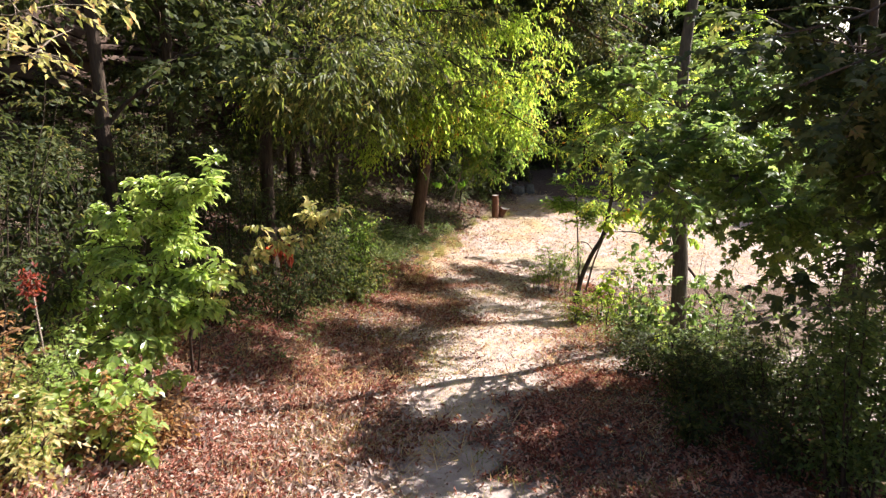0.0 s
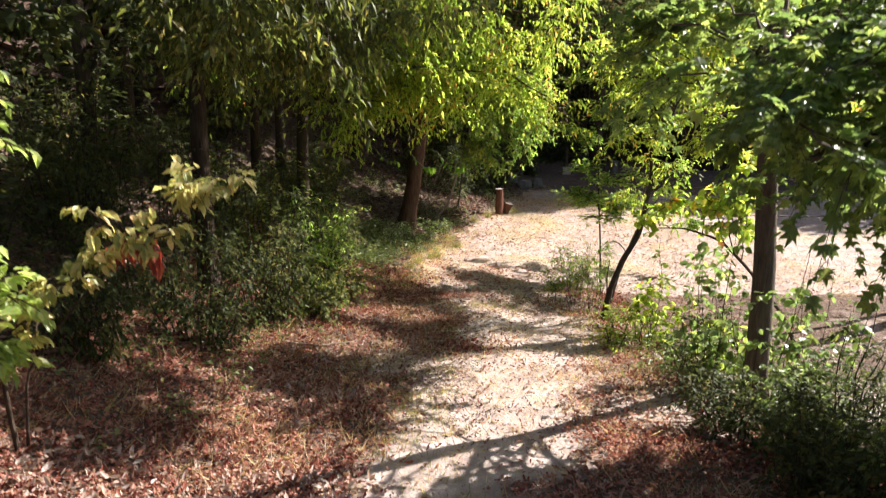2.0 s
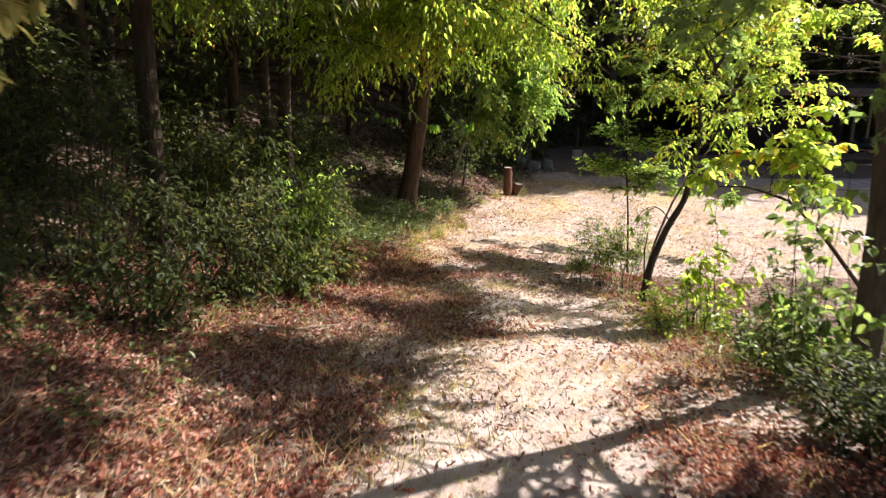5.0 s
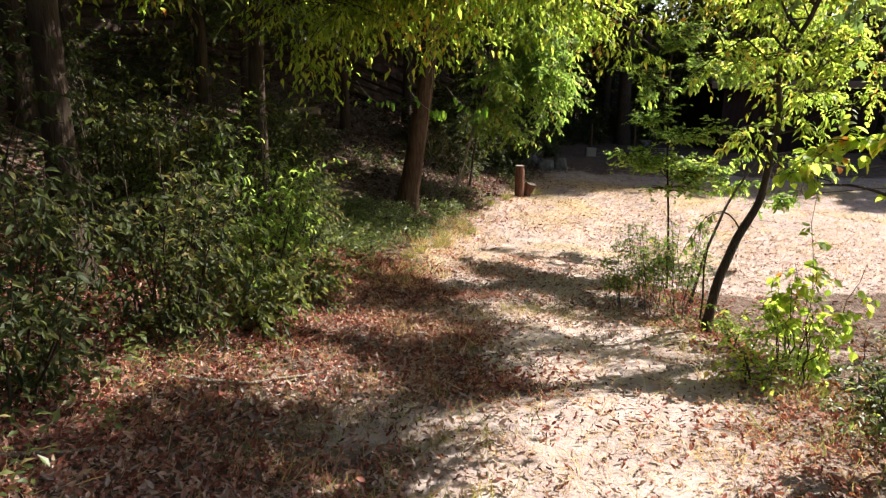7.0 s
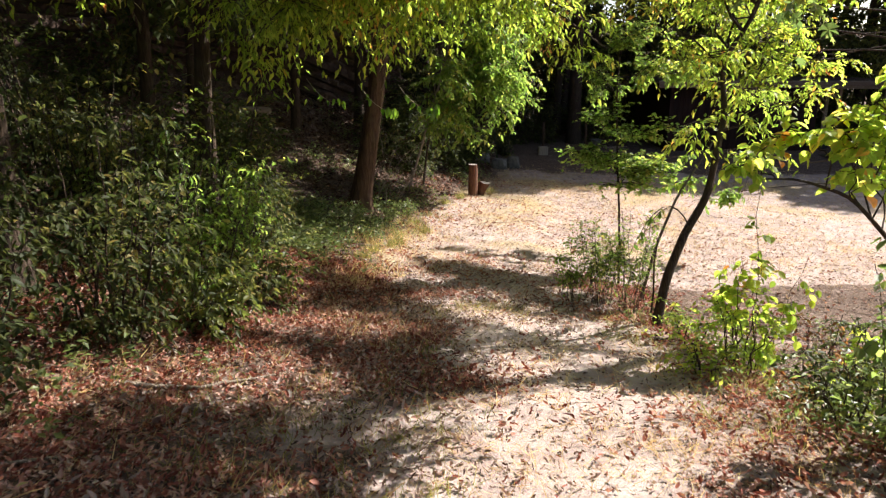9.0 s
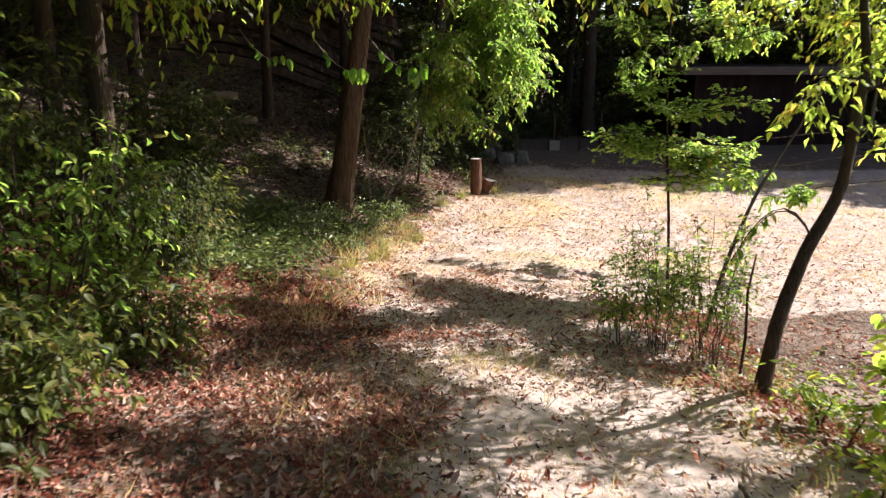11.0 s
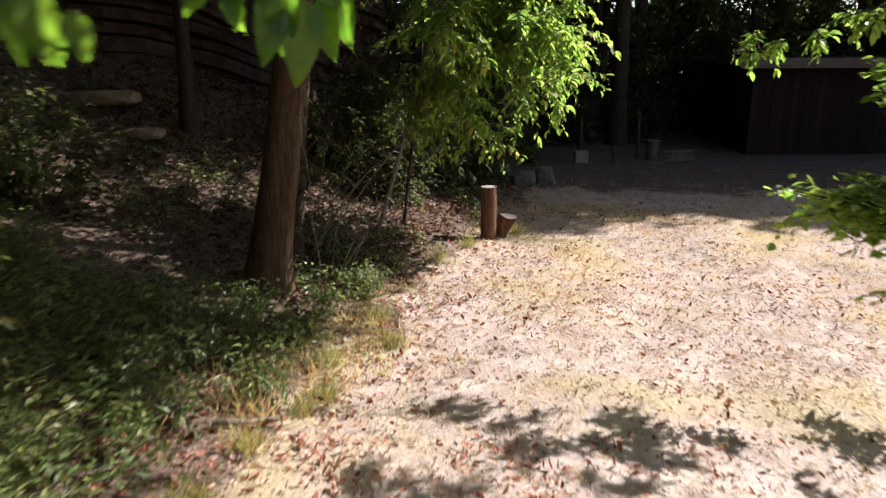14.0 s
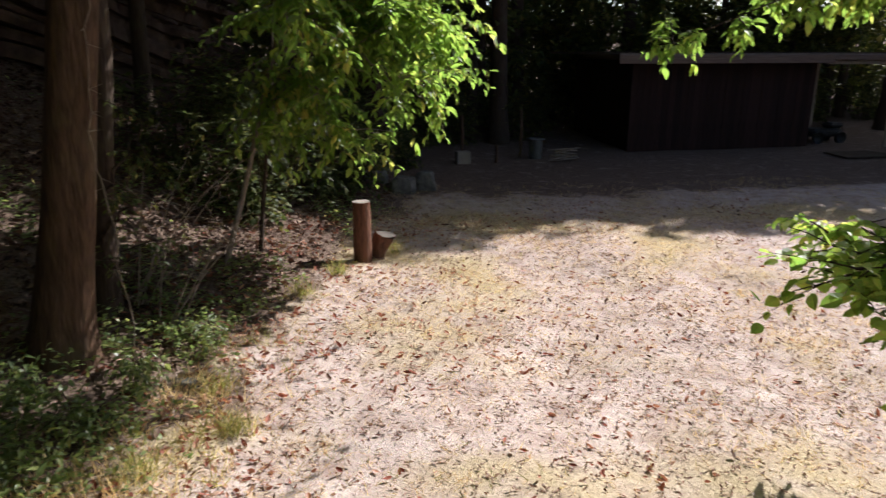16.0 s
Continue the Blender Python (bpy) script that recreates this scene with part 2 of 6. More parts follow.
def ground_material():
    m, n, l, b = material("sandy_woodland_soil", 0.95, 0.1)
    geo = n.new("ShaderNodeNewGeometry")
    p = geo.outputs["Position"]
    big = noise_node(n, l, 0.55, 4, 0.6, p)
    mid = noise_node(n, l, 3.2, 6, 0.65, p)
    fine = noise_node(n, l, 26, 6, 0.7, p)
    grit = noise_node(n, l, 120, 4, 0.7, p)
    sand = ramp_node(n, [(0.30, (0.27, 0.195, 0.168)), (0.5, (0.40, 0.32, 0.287)), (0.72, (0.52, 0.432, 0.398))])
    l.new(mid.outputs["Fac"], sand.inputs["Fac"])
    sand_c = mix_node(n, l, 0.5, sand.outputs["Color"], grit.outputs["Color"], "OVERLAY")
    duff = ramp_node(n, [(0.3, (0.045, 0.03, 0.023)), (0.5, (0.12, 0.082, 0.064)), (0.7, (0.25, 0.18, 0.145))])
    l.new(fine.outputs["Fac"], duff.inputs["Fac"])
    turf = ramp_node(n, [(0.3, (0.26, 0.195, 0.12)), (0.55, (0.40, 0.32, 0.205)), (0.75, (0.50, 0.42, 0.29))])
    l.new(fine.outputs["Fac"], turf.inputs["Fac"])
    lit = n.new("ShaderNodeAttribute")
    lit.attribute_name = "litter"
    gr = n.new("ShaderNodeAttribute")
    gr.attribute_name = "turf"

    def breakup(attr, noise_fac, gain, off):
        a = n.new("ShaderNodeMath")
        a.operation = "MULTIPLY_ADD"
        l.new(noise_fac, a.inputs[0])
        a.inputs[1].default_value, a.inputs[2].default_value = gain, off
        s = n.new("ShaderNodeMath")
        s.operation, s.use_clamp = "ADD", True
        l.new(attr.outputs["Fac"], s.inputs[0])
        l.new(a.outputs[0], s.inputs[1])
        r = ramp_node(n, [(0.35, (0, 0, 0)), (0.65, (1, 1, 1))])
        l.new(s.outputs[0], r.inputs["Fac"])
        return r.outputs["Color"]
    c = mix_node(n, l, breakup(gr, big.outputs["Fac"], 1.6, -0.8), sand_c, turf.outputs["Color"])
    c = mix_node(n, l, breakup(lit, mid.outputs["Fac"], 1.6, -0.8), c, duff.outputs["Color"])
    l.new(c, b.inputs["Base Color"])
    h = n.new("ShaderNodeMath")
    h.operation = "MULTIPLY_ADD"
    l.new(mid.outputs["Fac"], h.inputs[0])
    h.inputs[1].default_value = 1.5
    l.new(fine.outputs["Fac"], h.inputs[2])
    bump_node(n, l, h.outputs[0], 0.6, 0.05, b)
    return m


M_GROUND = ground_material()


# ---- mesh helpers ----
class Shape:
    """Collects triangles as arrays and makes one mesh of them."""

    def __init__(self):
        self.v, self.f, self.n = [], [], 0

    def add(self, v, f):
        self.v.append(np.asarray(v, float).reshape(-1, 3))
        self.f.append(np.asarray(f, int).reshape(-1, 3) + self.n)
        self.n += len(self.v[-1])

    def mesh(self, name, mat, smooth=False):
        me = bpy.data.meshes.new(name)
        if self.n:
            v, f = np.concatenate(self.v), np.concatenate(self.f)
            me.vertices.add(len(v))
            me.vertices.foreach_set("co", v.ravel())
            me.loops.add(3 * len(f))
            me.loops.foreach_set("vertex_index", f.ravel())
            me.polygons.add(len(f))
            me.polygons.foreach_set("loop_start", np.arange(0, 3 * len(f), 3))
            me.polygons.foreach_set("loop_total", np.full(len(f), 3))
            me.polygons.foreach_set("use_smooth", np.full(len(f), smooth))
            me.update(calc_edges=True)
        me.materials.append(mat)
        return me


def shape_part(name, shape, mat, parent, label="", smooth=False):
    ob = new(name, shape.mesh(name, mat, smooth))
    ob.parent = parent
    return tagged(ob, label) if label else ob


def part(name, bm, mat, parent, label="", smooth=False):
    me = bpy.data.meshes.new(name)
    bm.to_mesh(me)
    bm.free()
    me.materials.append(mat)
    if smooth:
        me.polygons.foreach_set("use_smooth", [True] * len(me.polygons))
    ob = new(name, me)
    ob.parent = parent
    return tagged(ob, label) if label else ob


def thing(name, place, label, category, group="", kind=""):
    ob = new(name)
    ob.location = place
    ob.empty_display_size = 0.1
    return tagged(ob, label, category, group, kind)


def tube(shape, pts, radii, sides=6, cap=True, rough=0.0, seed=0):
    """A tapered limb through the points."""
    pts = np.asarray(pts, float)
    radii = np.asarray(radii, float)
    k = len(pts)
    tan = np.gradient(pts, axis=0)
    tan /= np.linalg.norm(tan, axis=1)[:, None] + 1e-9
    ref = np.array([1.0, 0.13, 0.07]) if abs(tan[0][0]) < 0.8 else np.array([0.05, 1.0, 0.1])
    u = np.cross(tan, ref)
    u /= np.linalg.norm(u, axis=1)[:, None]
    w = np.cross(tan, u)
    a = np.arange(sides) * 2 * math.pi / sides
    r = radii[:, None] * np.ones(sides)
    if rough:
        g = np.random.default_rng(seed)
        r = r * (1 + rough * g.normal(size=sides)[None, :] * 0.8 + rough * 0.5 * g.normal(size=(k, sides)))
    v = pts[:, None, :] + r[:, :, None] * (np.cos(a)[None, :, None] * u[:, None, :] + np.sin(a)[None, :, None] * w[:, None, :])
    i = np.arange(k - 1)[:, None] * sides
    j = np.arange(sides)[None, :]
    j2 = (j + 1) % sides
    A, B, C, D = i + j, i + j2, i + sides + j2, i + sides + j
    f = np.concatenate([np.stack([A, B, C], -1).reshape(-1, 3), np.stack([A, C, D], -1).reshape(-1, 3)])
    v = v.reshape(-1, 3)
    if cap:
        v = np.concatenate([v, pts[-1:]])
        top = (k - 1) * sides
        f = np.concatenate([f, [[top + q, top + (q + 1) % sides, len(v) - 1] for q in range(sides)]])
    shape.add(v, f)


# leaf blades of length one along +y, facing +z
LEAF = (np.array([[0, 0, 0], [-0.24, 0.42, 0.06], [0, 0.48, -0.02], [0.24, 0.42, 0.06], [0, 1, -0.12]]),
        np.array([[0, 3, 2], [0, 2, 1], [2, 3, 4], [1, 2, 4]]))
LANCE = (np.array([[0, 0, 0], [-0.19, 0.38, 0.05], [0, 0.44, -0.02], [0.19, 0.38, 0.05], [0, 1, -0.16]]), LEAF[1])
ROUND = (np.array([[0, 0, 0], [-0.26, 0.12, 0.05], [-0.40, 0.42, 0.07], [-0.24, 0.76, 0.02], [0, 0.45, -0.03], [0.24, 0.76, 0.02], [0.40, 0.42, 0.07], [0.26, 0.12, 0.05], [0, 1, -0.10]]),
         np.array([[0, 4, 1], [1, 4, 2], [2, 4, 3], [3, 4, 8], [8, 4, 5], [5, 4, 6], [6, 4, 7], [7, 4, 0]]))
KITE = (np.array([[0, 0, 0], [-0.24, 0.45, 0.05], [0.24, 0.45, 0.05], [0, 1, -0.08]]), np.array([[0, 2, 1], [1, 2, 3]]))
LOBED = (np.array([[0, 0, 0], [-0.22, 0.02, 0.03], [-0.50, 0.30, -0.03], [-0.24, 0.38, 0.05], [-0.42, 0.74, -0.04], [-0.13, 0.66, 0.04], [0, 1, -0.12],
                   [0.13, 0.66, 0.04], [0.42, 0.74, -0.04], [0.24, 0.38, 0.05], [0.50, 0.30, -0.03], [0.22, 0.02, 0.03], [0, 0.4, 0]]),
         np.array([[12, (k + 1) % 12, k] for k in range(12)]))
CURLED = (np.array([[0, 0, 0.02], [-0.18, 0.25, 0.10], [0, 0.28, 0.0], [0.19, 0.22, 0.08], [-0.21, 0.60, 0.15], [0, 0.62, 0.05], [0.19, 0.66, 0.11], [-0.02, 1.0, 0.22]]),
          np.array([[0, 3, 2], [0, 2, 1], [2, 3, 6], [2, 6, 5], [1, 2, 5], [1, 5, 4], [5, 6, 7], [4, 5, 7]]))
CRUMPLED = (np.array([[0, 0, 0.03], [-0.10, 0.18, 0.12], [0.09, 0.22, 0.02], [-0.05, 0.45, 0.02], [0.15, 0.52, 0.13], [-0.13, 0.72, 0.16], [0.06, 0.78, 0.04], [0.02, 1.0, 0.20]]),
            np.array([[0, 2, 1], [1, 2, 3], [2, 4, 3], [3, 4, 5], [4, 6, 5], [5, 6, 7]]))
OVAL = (np.array([[0, 0, 0], [-0.15, 0.16, 0.03], [-0.235, 0.42, 0.06], [-0.16, 0.74, 0.03], [0, 0.45, -0.02], [0.16, 0.74, 0.03], [0.235, 0.42, 0.06], [0.15, 0.16, 0.03], [0, 1, -0.14]]),
        np.array([[0, 4, 1], [1, 4, 2], [2, 4, 3], [3, 4, 8], [8, 4, 5], [5, 4, 6], [6, 4, 7], [7, 4, 0]]))


def broad_blade(rows=9, cols=7):
    """A broad pointed leaf with raised veins, as a grid of small faces."""
    u, c = np.meshgrid(np.linspace(0, 1, rows), np.linspace(-1, 1, cols), indexing="ij")
    wide = 0.05 * (1 - u) + 0.21 * np.sin(np.pi * u ** 0.72) ** 0.85
    z = 0.10 * np.abs(c) * wide / 0.3 - 0.16 * u ** 2 + 0.012 * np.sin(30 * u - 7 * np.abs(c)) * np.abs(c) + 0.03 * c * np.sin(5 * u)
    v = np.stack([c * wide * (u < 0.999), u + 0.015 * np.abs(c) * np.sin(22 * u), z], -1).reshape(-1, 3)
    q = (np.arange(rows - 1)[:, None] * cols + np.arange(cols - 1)[None]).ravel()
    return v, np.concatenate([np.stack([q, q + 1, q + cols + 1], -1), np.stack([q, q + cols + 1, q + cols], -1)])


BROAD_BLADE = broad_blade()
BLADE = (np.array([[-0.018, 0, 0], [0.018, 0, 0], [-0.012, 0.55, 0.06], [0.012, 0.55, 0.06], [0, 1, 0.25]]),
         np.array([[0, 1, 3], [0, 3, 2], [2, 3, 4]]))


def blades(shape, template, at, along, size, face_up, g, wobble=0.5):
    """Leaf blades at the places, pointing along the given ways; face_up: the way that the upper side turns to."""
    at, along = np.asarray(at, float), np.asarray(along, float)
    k = len(at)
    if not k:
        return
    y = along / (np.linalg.norm(along, axis=1)[:, None] + 1e-9)
    up = np.asarray(face_up, float) + wobble * g.normal(size=(k, 3))
    x = np.cross(y, up)
    x /= np.linalg.norm(x, axis=1)[:, None] + 1e-9
    z = np.cross(x, y)
    v, f = template
    s = np.broadcast_to(np.asarray(size, float), (k,))
    bend = g.uniform(0.4, 2.2, size=(k, 1))
    vx, vy, vz = v[None, :, 0] * s[:, None], v[None, :, 1] * s[:, None], v[None, :, 2] * s[:, None] * bend
    pts = at[:, None, :] + vx[..., None] * x[:, None, :] + vy[..., None] * y[:, None, :] + vz[..., None] * z[:, None, :]
    faces = f[None, :, :] + (np.arange(k) * len(v))[:, None, None]
    shape.add(pts.reshape(-1, 3), faces.reshape(-1, 3))


def in_flight_lane(p, wide=0.7):
    """The open lane over the path in which nothing grows."""
    y = p[..., 1]
    lane_x = np.interp(y, [0, 6.4, 9.4, 13.6, 15.1], [0, 0, 0.3, 0.6, 0.9])
    low = np.interp(y, [0, 2.6, 2.9, 6.4, 9.4, 13.6, 16], [4.9, 3.4, 3.2, 2.8, 2.1, 2.0, 2.0])
    high = np.interp(y, [0, 2.6, 3.4, 6.4, 9.4, 13.6, 16], [6.0, 5.9, 4.6, 3.9, 3.2, 3.1, 3.1])
    return (np.abs(p[..., 0] - lane_x) < wide) & (y > -1.5) & (y < 17.6) & (p[..., 2] > low) & (p[..., 2] < high)


def limb_curve(a, b, sag, k=7):
    t = np.linspace(0, 1, k)[:, None]
    a, b = np.asarray(a, float), np.asarray(b, float)
    p = a + (b - a) * t
    p[:, 2] += sag * (4 * t * (1 - t))[:, 0]
    return p


def tubes(shape, a, m, b, r):
    """Many thin three-sided twigs at once, from a over m to b."""
    k = len(a)
    if not k:
        return
    d = b - a
    u = np.cross(d, np.array([0.3, 0.2, 1.0]))
    u /= np.linalg.norm(u, axis=1)[:, None] + 1e-9
    w = np.cross(d, u)
    w /= np.linalg.norm(w, axis=1)[:, None] + 1e-9
    rings = []
    for p, q in ((a, 1.0), (m, 0.7), (b, 0.25)):
        for ang in (0.0, 2.094, 4.189):
            rings.append(p + r * q * (math.cos(ang) * u + math.sin(ang) * w))
    v = np.stack(rings, 1)
    f = []
    for lv in (0, 3):
        for c in range(3):
            e = (c + 1) % 3
            f += [[lv + c, lv + e, lv + 3 + e], [lv + c, lv + 3 + e, lv + 3 + c]]
    shape.add(v.reshape(-1, 3), (np.array(f)[None] + (np.arange(k) * 9)[:, None, None]).reshape(-1, 3))


def leafy_twigs(wood, leaf, starts, ways, length, per_twig, size, template, g, droop=0.5, hang=0.6, twig_r=0.004, keep_lane=True, origin=(0, 0, 0)):
    """Twigs that set out at the starts, sag, and carry leaves to both sides."""
    s, w = np.asarray(starts, float), np.asarray(ways, float)
    if not len(s):
        return
    w = w / (np.linalg.norm(w, axis=1)[:, None] + 1e-9)
    ln = length * g.uniform(0.55, 1.25, len(s))
    sag = droop * ln * g.uniform(0.5, 1.4, len(s))
    down = np.array([0, 0, 1.0])
    tip, mid = s + w * ln[:, None] - sag[:, None] * down, s + w * ln[:, None] * 0.5 - 0.25 * sag[:, None] * down
    if keep_lane:
        o = np.asarray(origin, float)
        ok = ~(in_flight_lane(s + o) | in_flight_lane(mid + o) | in_flight_lane(tip + o))
        s, w, ln, sag, tip, mid = s[ok], w[ok], ln[ok], sag[ok], tip[ok], mid[ok]
    n = len(s)
    if not n:
        return
    if wood is not None:
        tubes(wood, s, mid, tip, twig_r)
    k = per_twig
    u = (np.arange(k)[None] + g.uniform(0.1, 0.9, (n, k))) / k
    u = 0.06 + 0.94 * u
    at = s[:, None] + (w * ln[:, None])[:, None] * u[..., None]
    at[..., 2] -= sag[:, None] * u ** 2
    side = np.cross(w, down)
    side /= np.linalg.norm(side, axis=1)[:, None] + 1e-6
    sgn = np.where(np.arange(k) % 2 == 0, 1.0, -1.0)[None, :, None]
    way = w[:, None] * g.uniform(0.3, 1.0, (n, k, 1)) + side[:, None] * sgn * g.uniform(0.4, 1.1, (n, k, 1)) - down * hang * g.uniform(0.3, 1.5, (n, k, 1)) + 0.25 * g.normal(size=(n, k, 3))
    blades(leaf, template, (at + 0.01 * g.normal(size=(n, k, 3))).reshape(-1, 3), way.reshape(-1, 3), size * g.uniform(0.6, 1.25, n * k), (0, 0, 1.0), g, 0.35)


def spread_ways(g, k, flat=0.45):
    w = g.normal(size=(k, 3))
    w[:, 2] *= flat
    return w / (np.linalg.norm(w, axis=1)[:, None] + 1e-9)


def along(line, t):
    u = np.linspace(0, 1, len(line))
    return np.stack([np.interp(t, u, line[:, c]) for c in range(3)], -1)


def tree(name, label, trunk, radii, boughs, leaf_mat, bark=None, size=0.07, template=LEAF, twigs=10, per_twig=12, twig_len=0.5, droop=0.5, hang=0.6,
         seed=1, group="", category="tree", sides=12, bough_r=0.03, flare=0.35, lane=True, flat=0.45, twig_wood=True, more=1.0, apart=True, bare=0.25):
    """A tree: trunk through the points, boughs as (height on the trunk 0..1, end, sag, branchlets)."""
    g = np.random.default_rng(seed)
    trunk = np.asarray(trunk, float)
    base = trunk[0].copy()
    root = thing(name, base, label, category, group)
    leaf, stem, joined = Shape(), Shape(), Shape()
    k = max(10, 4 * len(trunk))
    pts = along(trunk, np.linspace(0, 1, k))
    for c in range(3):
        pts[1:-1, c] = np.convolve(pts[:, c], np.array([0.25, 0.5, 0.25]), "valid")
    u = np.linspace(0, 1, k)
    rad = np.interp(u, [0, 1], radii) * (1 + flare * np.exp(-u * 22))
    low = pts[0] - (0, 0, 0.25)
    tube(stem, np.concatenate([[low], pts]) - base, np.concatenate([[rad[0] * 1.12], rad]), sides, True, 0.05, seed)
    shape_part("trunk", stem, bark or M_BARK, root, "", True)
    for hgt, end, sag, count in boughs:
        wood = Shape() if apart else joined
        a = along(pts, hgt)
        line = limb_curve(a, end, sag, 9)
        line[1:-1] += 0.05 * g.normal(size=(7, 3))
        br = min(bough_r * (0.6 + 0.25 * np.linalg.norm(np.asarray(end) - a)), 0.85 * float(np.interp(hgt, u, rad)))
        tube(wood, line - base, np.linspace(br, br * 0.22, 9), 6, True)
        main = line[-1] - line[0]
        main = main / np.linalg.norm(main)
        n = max(2, int(count * more))
        p = along(line, g.uniform(bare, 1.0, n))
        w = spread_ways(g, n, flat) + 0.5 * main
        w /= np.linalg.norm(w, axis=1)[:, None]
        bl = twig_len * g.uniform(0.8, 2.0, n)
        tip = p + w * bl[:, None]
        tip[:, 2] -= droop * bl * 0.3
        if lane:
            ok = ~(in_flight_lane(p) | in_flight_lane((p + tip) / 2) | in_flight_lane(tip))
            p, w, tip, bl = p[ok], w[ok], tip[ok], bl[ok]
        n = len(p)
        if n:
            mid = (p + tip) / 2
            mid[:, 2] += 0.05 * bl
            tubes(wood, p - base, mid - base, tip - base, 0.008)
            tt = g.uniform(0.05, 1.0, (n, twigs, 1))
            st = (p[:, None] + (tip - p)[:, None] * tt).reshape(-1, 3)
            ways = spread_ways(g, n * twigs, flat) + 0.5 * np.repeat(w, twigs, axis=0)
            leafy_twigs(wood if twig_wood else None, leaf, st - base, ways, twig_len, per_twig, size, template, g, droop, hang, 0.0035, lane, base)
        if apart:
            shape_part("bough", wood, bark or M_BARK, root, "", True)
    if joined.n:
        shape_part("branchwork", joined, bark or M_BARK, root, "", True)
    if leaf.n:
        shape_part("crown", leaf, leaf_mat, root)
    return root


def bush(name, label, x, y, high, wide, leaf_mat, stems=9, twigs=14, per_twig=12, size=0.06, template=LEAF, twig_len=0.35, seed=1, lean=(0, 0),
         droop=0.35, hang=0.3, bark=None, category="bush", group="", low=0.12, level=False, twig_wood=True, stem_r=None):
    g = np.random.default_rng(seed)
    base = np.array([x, y, 0.0 if level else gz(x, y)])
    root = thing(name, base, label, category, group)
    wood, leaf = Shape(), Shape()
    for q in range(stems):
        a = g.uniform(0, 2 * math.pi)
        r = wide * math.sqrt(g.uniform(0.02, 1))
        foot = np.array([0.35 * r * math.cos(a), 0.35 * r * math.sin(a), -0.03])
        if not level:
            foot[2] += gz(x + foot[0], y + foot[1]) - base[2]
        top = np.array([r * math.cos(a) + lean[0], r * math.sin(a) + lean[1], high * g.uniform(0.6, 1.05) * (1 - 0.3 * (r / wide) ** 2)])
        line = limb_curve(foot, top, 0.08, 7)
        line[1:-1] += 0.02 * g.normal(size=(5, 3))
        tube(wood, line, np.linspace(stem_r or 0.006 + 0.003 * high, 0.002, 7), 5, False)
        st = along(line, g.uniform(low, 1.0, twigs))
        ways = spread_ways(g, twigs, 0.6) + np.array([0, 0, 0.25])
        leafy_twigs(wood if twig_wood else None, leaf, st, ways, twig_len, per_twig, size, template, g, droop, hang, 0.0025, False)
    tagged(shape_part("stem", wood, bark or M_BARK_DARK, root, "", True), kind="stuff")
    shape_part("foliage", leaf, leaf_mat, root)
    return root


# ---- the ground, one sheet to the horizon ----
def path_mid(y):
    return np.interp(y, [2, 6, 9, 11, 13, 16], [-0.1, 0.1, 0.8, 1.25, 1.4, 1.2])


def litter_amount(x, y):
    d = np.abs(x - path_mid(y))
    mottle = 0.6 * patches(x, y, 0.8, 1) + 0.4 * patches(x, y, 0.33, 2)
    wide = np.interp(y, [4, 8, 10, 12, 14, 15.5, 16.4, 17.8], [0.0, 0.2, 0.4, 0.65, 0.9, 0.75, 0.8, 20.0])
    drop_side = step((x - path_mid(y) - 0.3) / 0.6) * step((y - 8.0) / 0.8) * step((13.0 - y) / 0.8)
    a = 0.17 + 0.58 * (1 - 0.6 * drop_side) * step((d - wide + 1.5 * (mottle - 0.5)) / 1.1) + 0.62 * (mottle - 0.5)
    wood = step((wood_edge(y) + 0.6 + 1.0 * mottle - x) / 1.3)
    bank = step((x - path_edge(y) + 0.6 * mottle) / 0.5) * step((15.6 - y) / 1.2) * step((4.6 - x) / 1.5)
    # back: brown leaf mould, laid on dark to deepen the shade before the shed
    back = 0.75 * step((y - 26.6 - mottle) / 1.2)
    return np.clip(np.maximum(np.maximum(np.maximum(a, wood), 0.4 * bank), back), 0, 1)


def turf_amount(x, y):
    patch = patches(x, y, 1.1, 5)
    strip = np.exp(-((x - wood_edge(y) - 0.45) / 0.55) ** 2) * step((y - 13) / 3) * (0.35 + 0.4 * patch)
    back = (0.45 + 0.35 * patch) * np.exp(-((y - 25.8) / 1.0) ** 2)
    field = (0.17 + 0.30 * patch) * step((y - 16) / 2)
    right = 0.10 * np.exp(-((x - 3.6) ** 2 + (y - 18.9) ** 2) / 1.6) + 0.3 * np.exp(-((x - 2.6) ** 2 + (y - 23.4) ** 2) / 1.2) + 0.25 * np.exp(-((x - 6.4) ** 2 + (y - 25.0) ** 2) / 2.0)
    return np.clip(np.maximum(np.maximum(strip, back), field + right), 0, 1)


def graded(lo, hi, stepsize, far):
    inner = np.arange(lo, hi + 1e-6, stepsize)
    out, d, p = [], stepsize, 0.0
    while p < far:
        d *= 1.22
        p += d
        out.append(p)
    out = np.array(out)
    return np.concatenate([lo - out[::-1], inner, hi + out])


